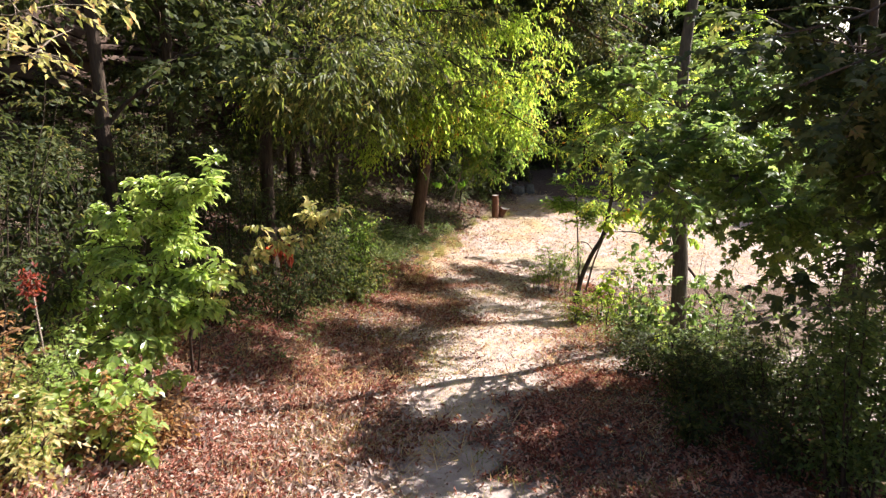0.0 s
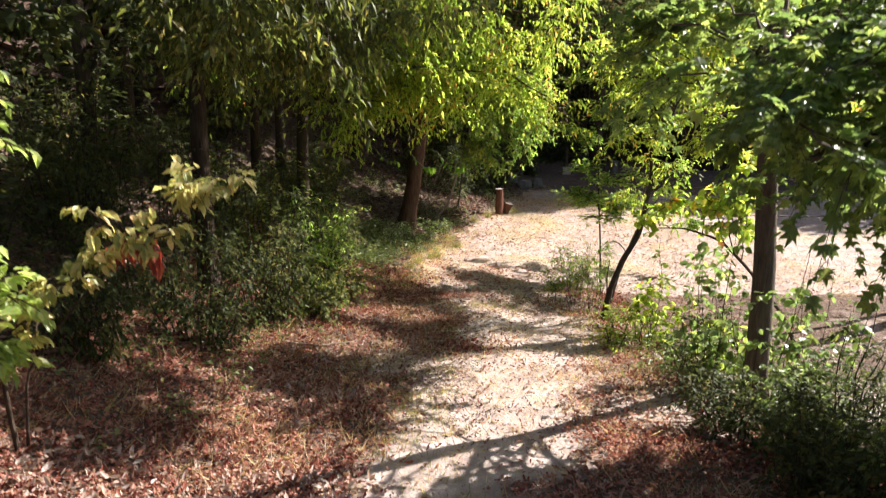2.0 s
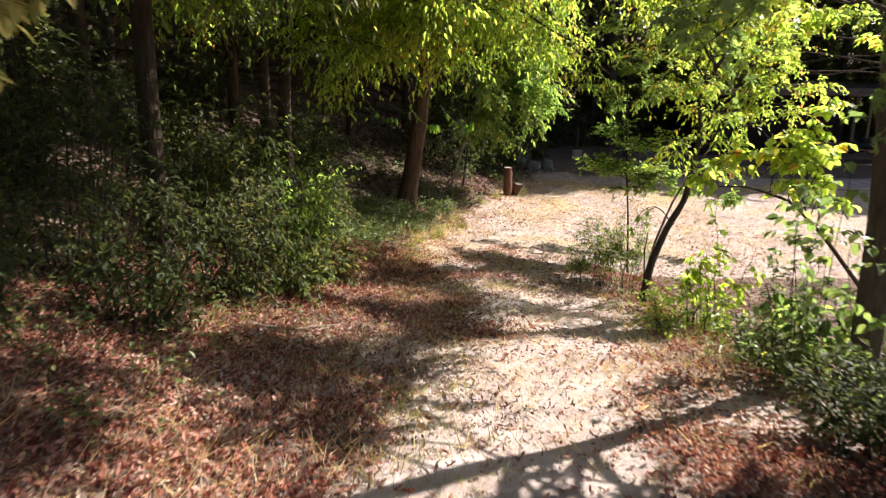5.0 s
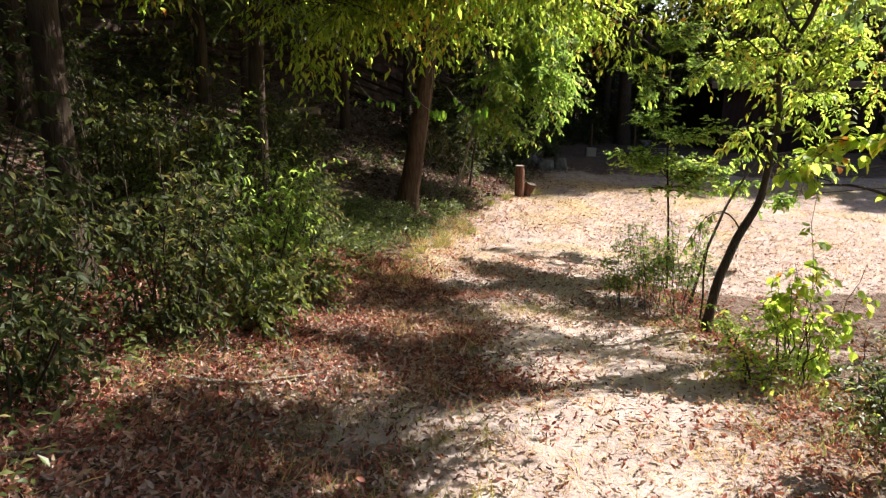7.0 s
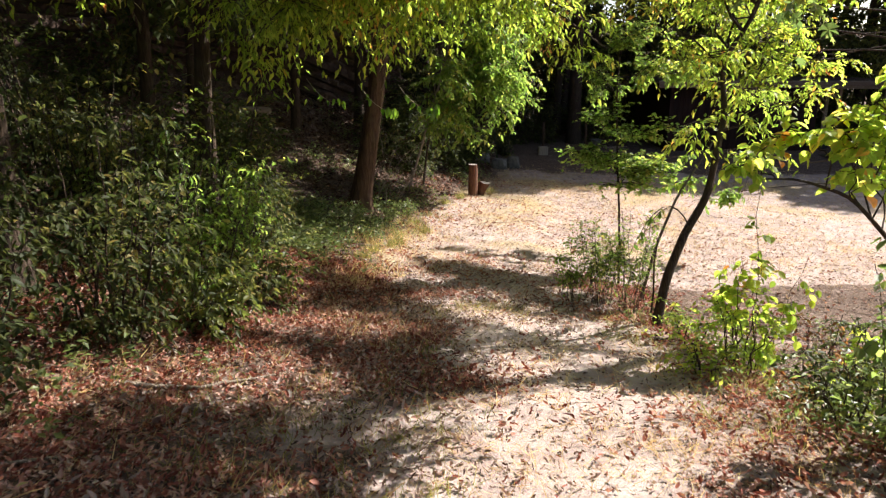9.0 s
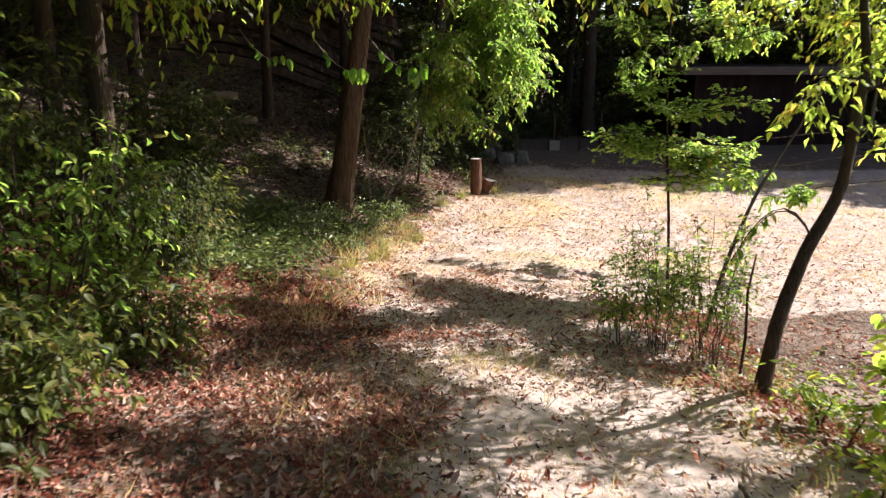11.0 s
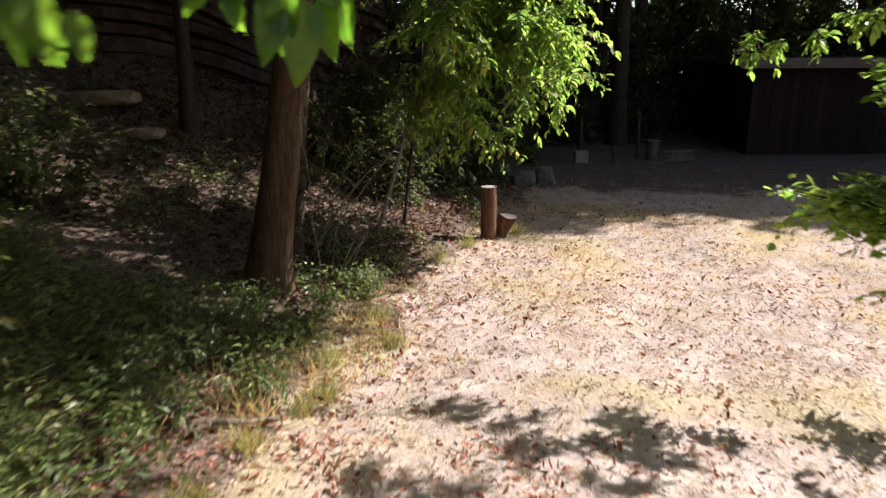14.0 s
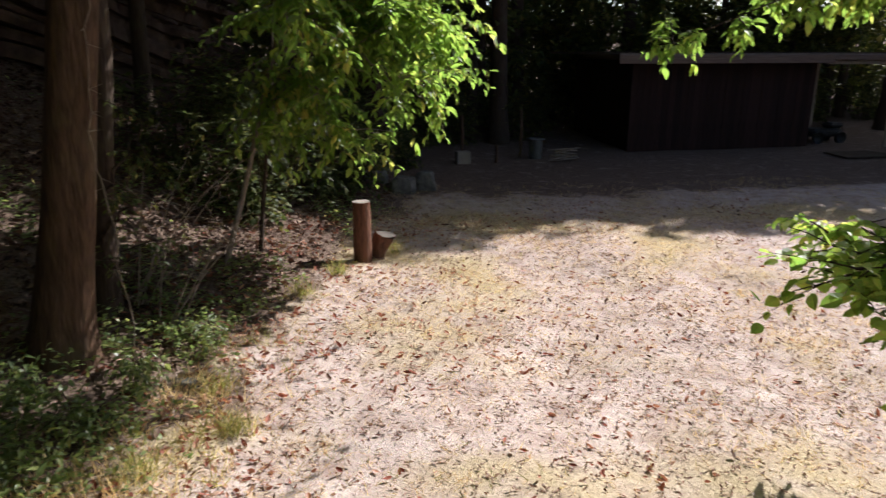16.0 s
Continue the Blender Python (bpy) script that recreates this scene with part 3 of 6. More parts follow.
gx, gy = graded(-6, 9, 0.13, 500), graded(-2, 29, 0.13, 500)
GX, GY = np.meshgrid(gx, gy)
GZ = ground_z(GX, GY)
nx, ny = len(gx), len(gy)
ii = (np.arange(ny - 1)[:, None] * nx + np.arange(nx - 1)[None, :]).ravel()
sheet = Shape()
sheet.add(np.stack([GX, GY, GZ], -1).reshape(-1, 3), np.concatenate([np.stack([ii, ii + 1, ii + nx + 1], -1), np.stack([ii, ii + nx + 1, ii + nx], -1)]))
ground = tagged(new("ground", sheet.mesh("ground", M_GROUND, True)), "sandy woodland soil with trodden path and leaf mould", "ground", kind="structure")
for key, fn in (("litter", litter_amount), ("turf", turf_amount)):
    at = ground.data.attributes.new(key, "FLOAT", "POINT")
    amount = fn(GX, GY) + (0.8 * step((wood_edge(GY) + 0.1 - GX) / 1.2) if key == "litter" else 0.0)
    at.data.foreach_set("value", amount.ravel())


# ---- leaf litter and grass ----
def scatter(n, x0, x1, y0, y1, weight, g):
    x, y = g.uniform(x0, x1, n), g.uniform(y0, y1, n)
    keep = g.uniform(0, 1, n) < weight(x, y)
    return x[keep], y[keep]


def clumpy(x, y, s=1.0, o=0.0):
    return 0.62 * patches(x, y, 0.9 / s, 10 + o) + 0.38 * patches(x, y, 0.3 / s, 20 + o)


def lay_leaves(name, label, n, box, weight, mat, size, seed, tilt=0.45, lift=0.015, template=CURLED):
    g = np.random.default_rng(seed)
    x, y = scatter(n, *box, weight, g)
    k = len(x)
    z = ground_z(x, y) + lift * g.uniform(0.2, 1.6, k)
    a = g.uniform(0, 2 * math.pi, k)
    way = np.stack([np.cos(a), np.sin(a), tilt * g.normal(size=k) * 0.7], 1)
    sh = Shape()
    blades(sh, template, np.stack([x, y, z], 1), way, size * g.uniform(0.5, 1.35, k), (0, 0, 1.0), g, tilt)
    return tagged(new(name, sh.mesh(name, mat)), label, "leaf litter", kind="stuff")


for count, size, seed, form in ((78000, 0.052, 11, CURLED), (120000, 0.066, 41, CRUMPLED)):
    lay_leaves("leaf_litter", "dense rust-brown fallen oak leaves beside the path", count, (-3.6, 3.8, 3.0, 16.5),
               lambda x, y: np.clip(1.0 * litter_amount(x, y) ** 1.9 * (0.25 + 1.1 * clumpy(x, y)), 0.02, 1), M_LITTER_RED, size, seed, 0.7, 0.026, form)
lay_leaves("leaf_litter", "rust-brown fallen leaves on the drop and the bank", 30000, (-5.0, 5.5, 2.5, 18.0),
           lambda x, y: np.where((x < -3.4) | (x > 3.6), 0.9, 0.12) * litter_amount(x, y), M_LITTER_RED, 0.08, 16, 0.6, 0.02, LANCE)
# dark leaf tone stands in for tree shade
lay_leaves("leaf_litter", "brown fallen leaves under the trees, toned dark for the shade", 32000, (-10, 4.0, 8.0, 30.0),
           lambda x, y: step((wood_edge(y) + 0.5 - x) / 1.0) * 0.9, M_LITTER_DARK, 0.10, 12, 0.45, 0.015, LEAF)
lay_leaves("leaf_litter", "bleached tan fallen leaves on the sandy clearing", 100000, (-1.5, 13.0, 13.0, 28.0),
           lambda x, y: np.clip(0.15 + 0.6 * clumpy(x, y, 0.7, 2.0), 0.06, 0.8) * step((x - wood_edge(y)) / 0.5) * np.clip((13 - x) / 6, 0.15, 1), M_LITTER_TAN, 0.055, 13, 0.48, 0.011, CRUMPLED)
lay_leaves("leaf_litter", "pale crumbled leaves scattered on the trodden path", 30000, (-2.5, 3.2, 2.0, 17.0),
           lambda x, y: 0.5 * np.clip(0.2 + clumpy(x, y, 1.3, 4.0), 0, 1), M_LITTER_TAN, 0.055, 14, 0.6, 0.015, CRUMPLED)


lay_leaves("leaf_litter", "scattered larger red-brown leaves on the clearing", 34000, (-1.0, 10.0, 14.0, 27.0),
           lambda x, y: np.clip(2.2 * clumpy(x, y, 0.6, 7.0) - 0.75, 0.03, 0.8) * step((x - wood_edge(y)) / 0.5) * (0.16 + 0.75 * np.exp(-np.maximum(x - wood_edge(y) - 0.9, 0) / 1.5)), M_LITTER_RED, 0.058, 15, 0.6, 0.015, CURLED)


lay_leaves("leaf_litter", "bleached straw-pink leaves in the sunlit litter", 9000, (-3.4, -0.2, 3.4, 7.4),
           lambda x, y: np.clip(0.2 + clumpy(x, y, 0.8, 6.0), 0, 1) * step((0.2 - x) / 0.8), M_LITTER_TAN, 0.07, 17, 0.8, 0.035, CURLED)


lay_leaves("leaf_litter", "dark crumbled leaves trodden into the path", 36000, (-2.2, 2.8, 8.0, 17.0),
           lambda x, y: np.clip(1.6 * clumpy(x, y, 0.9, 9.0) - 0.35, 0.05, 1) * np.where(x < 0.6, 1.0, 0.3), M_LITTER_DARK, 0.042, 18, 0.6, 0.012, CRUMPLED)


# pale tan leaves put light flecks into the shaded litter
lay_leaves("leaf_litter", "tan leaves on the shaded half of the path, pale as sun flecks", 5000, (-1.9, 1.0, 9.0, 13.6),
           lambda x, y: np.clip(2.4 * clumpy(x, y, 1.0, 16.0) - 0.55, 0.05, 1) * step((0.9 - x) / 1.2), M_LITTER_TAN, 0.06, 33, 0.7, 0.022, CURLED)
lay_leaves("leaf_litter", "rust leaves gathered where the path opens out", 2600, (-0.4, 2.0, 16.0, 17.8),
           lambda x, y: np.clip(2.4 * clumpy(x, y, 0.9, 17.0) - 0.8, 0, 1), M_LITTER_RED, 0.065, 36, 0.7, 0.02, CURLED)
lay_leaves("leaf_litter", "red-brown leaves strewn where the wood meets the clearing", 9000, (-3.2, 3.0, 15.5, 25.5),
           lambda x, y: np.exp(-((x - wood_edge(y) + 0.1) / 0.8) ** 2) * np.clip(2.4 * clumpy(x, y, 0.9, 4.0) - 0.7, 0, 1), M_LITTER_RED, 0.075, 19, 0.6, 0.03, CURLED)


# these leaves are coloured dark to deepen the shade behind the post
lay_leaves("leaf_litter", "fallen leaves behind the post, coloured dark to deepen the shade", 16000, (-4.0, 3.4, 20.5, 29.0),
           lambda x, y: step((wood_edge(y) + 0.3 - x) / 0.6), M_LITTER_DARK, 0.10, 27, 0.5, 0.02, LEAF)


def grass(name, label, n, box, weight, mat, high, seed, spread=0.9, per=5):
    g = np.random.default_rng(seed)
    x, y = scatter(n, *box, weight, g)
    x, y = np.repeat(x, per) + 0.03 * g.normal(size=len(x) * per), np.repeat(y, per) + 0.03 * g.normal(size=len(y) * per)
    k = len(x)
    w = np.stack([spread * g.normal(size=k), spread * g.normal(size=k), np.ones(k)], 1)
    sh = Shape()
    blades(sh, BLADE, np.stack([x, y, ground_z(x, y) - 0.005], 1), w, high * g.uniform(0.4, 1.4, k), (0, 0, 1.0), g, 1.0)
    return tagged(new(name, sh.mesh(name, mat)), label, "grass", kind="stuff")


grass("dry_grass", "short dry straw-coloured grass on the clearing", 26000, (-1.0, 13.0, 14.5, 29.0),
      lambda x, y: np.clip(1.3 * turf_amount(x, y) * clumpy(x, y, 0.8, 1.0), 0.02, 1) * step((x - wood_edge(y) + 0.3) / 0.5), M_STRAW, 0.09, 21, 1.0)
grass("green_grass", "yellow-green grass along the edge of the clearing", 10000, (-2.0, 13.0, 12.0, 28.5),
      lambda x, y: np.clip(1.3 * (turf_amount(x, y) - 0.22) * clumpy(x, y, 1.1, 3.0), 0, 1), M_GRASS, 0.10, 22, 0.9)
grass("green_grass", "green and straw tufts where the wood meets the clearing", 3600, (-1.6, 1.4, 14.5, 22.5),
      lambda x, y: np.exp(-((x - wood_edge(y) - 0.35) / 0.45) ** 2) * np.clip(3.0 * clumpy(x, y, 1.4, 1.0) - 1.4, 0, 1), M_GRASS, 0.11, 24, 1.0, 7)
grass("dry_grass", "pale straw tufts where the wood meets the clearing", 1900, (-1.6, 1.2, 14.5, 20.5),
      lambda x, y: np.exp(-((x - wood_edge(y) - 0.25) / 0.45) ** 2) * np.clip(3.0 * clumpy(x, y, 1.2, 2.0) - 1.4, 0, 1), M_STRAW, 0.16, 25, 1.1, 6)
grass("dry_grass", "matted dead straw among fallen leaves", 9000, (-4.5, 3.5, 2.5, 14.0),
      lambda x, y: np.clip(2.2 * clumpy(x, y, 0.8, 5.0) - 0.7, 0, 1) * litter_amount(x, y) * np.where(x < 0.3, 1.0, 0.35) * np.where(y < 8.3, 1.0, 0.3), M_STRAW, 0.17, 23, 2.0, 6)
grass("green_grass", "green tufts along the lip of the drop", 420, (1.9, 3.7, 8.4, 13.4),
      lambda x, y: np.clip(3.0 * clumpy(x, y, 1.2, 14.0) - 1.2, 0, 1), M_GRASS, 0.13, 34, 1.0, 8)
grass("dry_grass", "pale straw along the lip of the drop", 700, (1.2, 3.4, 8.0, 13.4),
      lambda x, y: np.clip(2.6 * clumpy(x, y, 1.1, 15.0) - 0.9, 0, 1), M_STRAW, 0.09, 35, 2.0, 6)
grass("green_grass", "scattered green blades among fallen leaves", 5200, (-3.0, 2.5, 3.0, 14.0),
      lambda x, y: np.clip(3.5 * clumpy(x, y, 0.9, 8.0) - 2.0, 0, 1), M_GRASS, 0.12, 26, 0.8, 6)


lay_leaves("leaf_litter", "dark curled leaves dotted over the clearing", 1200, (-1.0, 10.0, 14.0, 27.0),
           lambda x, y: np.clip(1.5 * clumpy(x, y, 0.5, 3.0) - 0.35, 0.05, 0.7) * step((x - wood_edge(y)) / 0.5), M_LITTER_DARK, 0.07, 28, 0.6, 0.016, CURLED)
grass("dry_grass", "flattened straw on the trodden path", 5200, (-2.2, 2.4, 5.0, 17.0),
      lambda x, y: np.clip(2.4 * clumpy(x, y, 1.0, 12.0) - 0.8, 0.03, 1), M_STRAW, 0.10, 29, 2.2, 6)
grass("dry_grass", "flattened straw over the clearing", 9000, (0.0, 9.0, 16.5, 26.5),
      lambda x, y: np.clip(2.4 * clumpy(x, y, 0.6, 13.0) - 0.75, 0.03, 1) * step((x - wood_edge(y)) / 0.5), M_STRAW, 0.085, 30, 2.4, 6)


# ---- post and stump ----
def log_shape(r, high, seed, sides=18, lean=(0.0, 0.0), waist=0.05):
    g = np.random.default_rng(seed)
    sh = Shape()
    t = np.linspace(0, 1, 7)
    pts = np.stack([lean[0] * t, lean[1] * t, -0.12 + (high + 0.12) * t], 1)
    rad = r * (1 + waist * np.cos(t * 5) + 0.02 * g.normal(size=7))
    rad[-1] *= 0.97
    tube(sh, pts, rad, sides, False, 0.03, seed)
    return sh


def cut_end(r, high, lean=(0.0, 0.0), seed=0):
    g = np.random.default_rng(seed)
    bm = bmesh.new()
    c = bm.verts.new((lean[0], lean[1], high + 0.006))
    rings = []
    for q, zz in ((0.55, high + 0.008), (0.97, high + 0.001)):
        rings.append([bm.verts.new((lean[0] + r * q * math.cos(a) * (1 + 0.02 * g.normal()), lean[1] + r * q * math.sin(a), zz)) for a in np.arange(18) * math.pi / 9])
    for k in range(18):
        j = (k + 1) % 18
        bm.faces.new((c, rings[0][k], rings[0][j]))
        bm.faces.new((rings[0][k], rings[1][k], rings[1][j], rings[0][j]))
    return bm


PX, PY = 1.83, 23.85
post = thing("wooden_post", (PX, PY, gz(PX, PY)), "weathered red-brown round log post at the clearing's edge", "post")
shape_part("log", log_shape(0.122, 0.80, 3, 18, (0.0, 0.0), 0.03), M_POST, post, "", True)
part("cut_end", cut_end(0.122, 0.80, (0, 0), 3), M_STUMP_TOP, post, "weathered grey-brown sawn end grain")
SX, SY = 2.04, 24.06
stump = thing("stump", (SX, SY, gz(SX, SY)), "short greyish log stump beside the wooden post", "stump")
stump_log = Shape()
tube(stump_log, [(0, 0, -0.12), (0.0, 0, 0.02), (0.03, 0, 0.12), (0.07, -0.01, 0.22), (0.11, -0.02, 0.315)], [0.115, 0.105, 0.115, 0.13, 0.145], 22, False, 0.05, 5)
shape_part("log", stump_log, M_POST, stump, "", True)
top = part("cut_end", cut_end(0.145, 0.0, (0, 0), 5), M_STUMP_TOP, stump, "pale grey weathered end grain")
top.matrix_basis = pose(0.115, -0.022, 0.314, 4, 8, 0)


# ---- shed with an open bay ----
def box(bm, x0, x1, y0, y1, z0, z1, bevel=0.0):
    r = bmesh.ops.create_cube(bm, size=1.0)
    for v in r["verts"]:
        v.co = Vector(((x0 + x1) / 2 + v.co.x * (x1 - x0), (y0 + y1) / 2 + v.co.y * (y1 - y0), (z0 + z1) / 2 + v.co.z * (z1 - z0)))
    if bevel:
        bmesh.ops.bevel(bm, geom=list({e for v in r["verts"] for e in v.link_edges}), offset=bevel, segments=1, affect="EDGES")
    return bm


def one_box(*a, bevel=0.0):
    return box(bmesh.new(), *a, bevel=bevel)


SHX, SHY = 10.4, 33.2
SHZ = gz(13.5, SHY) - 0.02
shed = thing("shed", (SHX, SHY, SHZ), "dark brown board shed with low sheet roof and open bay", "shed")
LEN, DEEP, TALL = 5.9, 4.0, 2.55
for wall in ((0.05, LEN, 0.06, 0.12), (0.05, 0.11, 0.123, DEEP - 0.063), (LEN - 0.06, LEN, 0.123, DEEP - 0.063), (0.05, LEN, DEEP - 0.06, DEEP)):
    part("wall", one_box(*wall, -0.2, TALL), M_BOARD, shed)
board = one_box(-0.095, 0.095, -0.014, 0.014, 0, TALL - 0.02, bevel=0.004)
first = part("board", board, M_BOARD, shed)
first.location = (0.10, 0.04, -0.05)
for k in range(1, 30):
    o = new("board", first.data)
    o.parent, o.location = shed, (0.10 + 0.198 * k, 0.04 + 0.004 * (k % 3), -0.05 - 0.01 * (k % 2))
roof = part("roof", one_box(-0.7, 9.6, -0.55, DEEP + 0.6, TALL + 0.16, TALL + 0.20), M_ROOF, shed, "thin rusty sheet roof")
rib = one_box(-0.02, 0.02, -0.56, DEEP + 0.6, TALL + 0.202, TALL + 0.225)
first_rib = part("roof_rib", rib, M_ROOF, roof)
first_rib.location = (-0.65, 0, 0)
for k in range(1, 34):
    o = new("roof_rib", first_rib.data)
    o.parent, o.location = roof, (-0.65 + 0.3 * k, 0, 0)
part("fascia", one_box(-0.7, 6.0, -0.58, -0.545, TALL - 0.06, TALL + 0.16, bevel=0.005), M_FASCIA, shed, "weathered pinkish-brown fascia board")
part("fascia", one_box(6.01, 9.6, -0.575, -0.545, TALL + 0.02, TALL + 0.16, bevel=0.005), M_FASCIA, shed, "weathered pinkish-brown fascia board")
for k in range(9):
    part("rafter", one_box(0.3 + 1.08 * k, 0.35 + 1.08 * k, -0.53, DEEP + 0.4, TALL, TALL + 0.155), M_POSTWOOD, shed)
part("bay_post", one_box(8.35, 8.47, -0.42, -0.30, -0.2, TALL + 0.02, bevel=0.01), M_POSTWOOD, shed, "grey square timber post, paled to suggest sun flecks")
part("bay_post", one_box(7.22, 7.34, 1.6, 1.72, -0.2, TALL + 0.02, bevel=0.01), M_POSTWOOD, shed, "grey square timber post, paled to suggest sun flecks")
part("bay_post", one_box(9.3, 9.42, DEEP, DEEP + 0.12, -0.2, TALL + 0.02, bevel=0.01), M_POSTWOOD, shed, "grey square timber post, paled to suggest sun flecks")
part("beam", one_box(LEN, 9.5, -0.42, -0.30, TALL - 0.10, TALL, bevel=0.006), M_POSTWOOD, shed)
part("beam", one_box(LEN, 9.5, 1.6, 1.72, TALL - 0.10, TALL, bevel=0.006), M_POSTWOOD, shed)
brace = Shape()
tube(brace, [(7.28, 1.66, TALL - 0.75), (6.55, 1.66, TALL - 0.06)], [0.045, 0.045], 4)
shape_part("brace", brace, M_POSTWOOD, shed)


# things by the shed
def low_object(name, label, category, x, y, builder):
    root = thing(name, (x, y, gz(x, y)), label, category)
    builder(root)
    return root


def mower(root):
    part("body", one_box(-0.55, 0.55, -0.3, 0.3, 0.2, 0.45, bevel=0.08), M_BLACK, root)
    part("hood", one_box(0.1, 0.6, -0.22, 0.22, 0.45, 0.62, bevel=0.07), M_BLACK, root)
    for sx in (-0.4, 0.42):
        for sy in (-0.32, 0.32):
            w = Shape()
            tube(w, [(sx, sy - 0.06, 0.18), (sx, sy + 0.06, 0.18)], [0.18, 0.18], 16)
            shape_part("wheel", w, M_BLACK, root, "", True)


low_object("garden_mower", "low black garden machine under the open bay", "mower", 17.4, 33.9, mower)


def stack_of_boards(root):
    for k in range(5):
        part("board", one_box(-0.9 + 0.04 * k, 0.9 - 0.03 * k, -0.5 + 0.22 * k, -0.32 + 0.22 * k, 0.02, 0.06, bevel=0.006), M_BARK_DARK, root)
    for k in (-0.6, 0.6):
        part("bearer", one_box(k - 0.05, k + 0.05, -0.5, 0.6, -0.04, 0.018), M_BARK_DARK, root)


low_object("pallet", "dark weathered flat pallet lying on the ground", "pallet", 16.6, 31.4, stack_of_boards)


def stake(x, y, high, label):
    root = thing("stake", (x, y, gz(x, y)), label, "stake", "stakes in the shaded edge")
    sh = Shape()
    tube(sh, [(0, 0, -0.1), (0.01, 0, high * 0.5), (0, 0.01, high)], [0.045, 0.042, 0.038], 8, True, 0.04, int(x * 10))
    shape_part("log", sh, M_BARK, root, "", True)


stake(5.3, 32.2, 1.15, "thin grey wooden stake in the shade")
stake(7.0, 32.6, 1.25, "thin grey wooden stake in the shade")
stake(6.15, 32.0, 0.45, "short grey wooden stake in the shade")


def bucket(root):
    g = Shape()
    tube(g, [(0, 0, 0.0), (0, 0, 0.52)], [0.17, 0.19], 18, False)
    shape_part("bin", g, M_METAL, root, "", True)
    part("rim", one_box(-0.2, 0.2, -0.2, 0.2, 0.5, 0.53, bevel=0.014), M_METAL, root)


low_object("metal_bin", "dull grey metal bin beside the stakes", "bin", 7.35, 32.4, bucket)


def brushwood(root):
    gb = np.random.default_rng(61)
    for k in range(9):
        a = gb.uniform(-0.5, 0.5) + (math.pi if k % 2 else 0)
        ln, z = gb.uniform(0.5, 0.95), 0.03 + 0.035 * k
        sh = Shape()
        tube(sh, [(-0.5 * ln * math.cos(a), -0.3 * ln * math.sin(a), z), (0.02, 0.01, z + 0.03), (0.5 * ln * math.cos(a), 0.3 * ln * math.sin(a), z + gb.uniform(0.0, 0.12))], [0.018, 0.016, 0.009], 6)
        shape_part("branch", sh, M_BARK_GREY, root, "", True)


low_object("brushwood", "small heap of pale broken branches in the shade", "branches", 7.95, 31.9, brushwood)
low_object("small_box", "pale crate at the foot of a stake", "crate", 5.25, 31.9, lambda root: part("crate_body", one_box(-0.17, 0.17, -0.13, 0.13, -0.02, 0.3, bevel=0.012), M_POSTWOOD, root))


def rock(name, label, x, y, sx, sy, sz, mat, seed, sink=0.3, group=""):
    g = np.random.default_rng(seed)
    bm = bmesh.new()
    bmesh.ops.create_icosphere(bm, subdivisions=3, radius=1.0)
    off = Vector(g.uniform(0, 50, 3))
    for v in bm.verts:
        q = 1 + 0.28 * noise.noise(v.co * 1.3 + off) + 0.10 * noise.noise(v.co * 4 + off)
        c = v.co * q
        v.co = Vector((sx * max(-0.82, min(0.82, c.x)), sy * max(-0.82, min(0.82, c.y)), sz * max(-0.8, min(0.75, c.z))))
    root = thing(name, (x, y, gz(x, y) + sz * (1 - sink) - sz * 0.4), label, "rock", group)
    part("stone", bm, mat, root)
    return root


rock("rock", "pale grey stone half hidden in the shade", 3.1, 28.2, 0.30, 0.22, 0.30, M_PALE_ROCK, 1)
rock("rock", "pale grey stone half hidden in the shade", 3.6, 28.5, 0.25, 0.2, 0.36, M_PALE_ROCK, 2)
rock("rock", "pale grey stone half hidden in the shade", 2.6, 28.8, 0.35, 0.25, 0.24, M_PALE_ROCK, 3)
rock("rock", "small pale stone among ground plants by the big trunk", 0.05, 20.3, 0.10, 0.07, 0.06, M_PALE_ROCK, 4)
rock("rock", "small pale stone among ground plants by the big trunk", -0.1, 21.4, 0.12, 0.08, 0.07, M_PALE_ROCK, 5)
# layered rock face that closes the wooded bank, one mesh for each bed
CLIFF = np.array([(-10.5, 9.0), (-9.4, 13.5), (-7.8, 19.0), (-6.3, 22.6), (-5.0, 25.0), (-3.0, 27.2), (-0.8, 28.6), (0.3, 29.4)])
cliff = thing("rock_face", (-5.0, 25.0, gz(-5.0, 25.0)), "brown layered rock face behind the trees, toned dark for shade", "rock face", kind="structure")
gc = np.random.default_rng(64)
cs = np.linspace(0, 1, 150)
cl = np.concatenate([along(np.c_[CLIFF, np.zeros(8)], cs)])[:, :2]
for c in range(2):
    cl[3:-3, c] = np.convolve(cl[:, c], np.ones(7) / 7, "valid")
cn = np.stack([np.gradient(cl[:, 1]), -np.gradient(cl[:, 0])], 1)
cn /= np.linalg.norm(cn, axis=1)[:, None]
foot = ground_z(cl[:, 0], cl[:, 1]) - 0.3
rise = 0.0
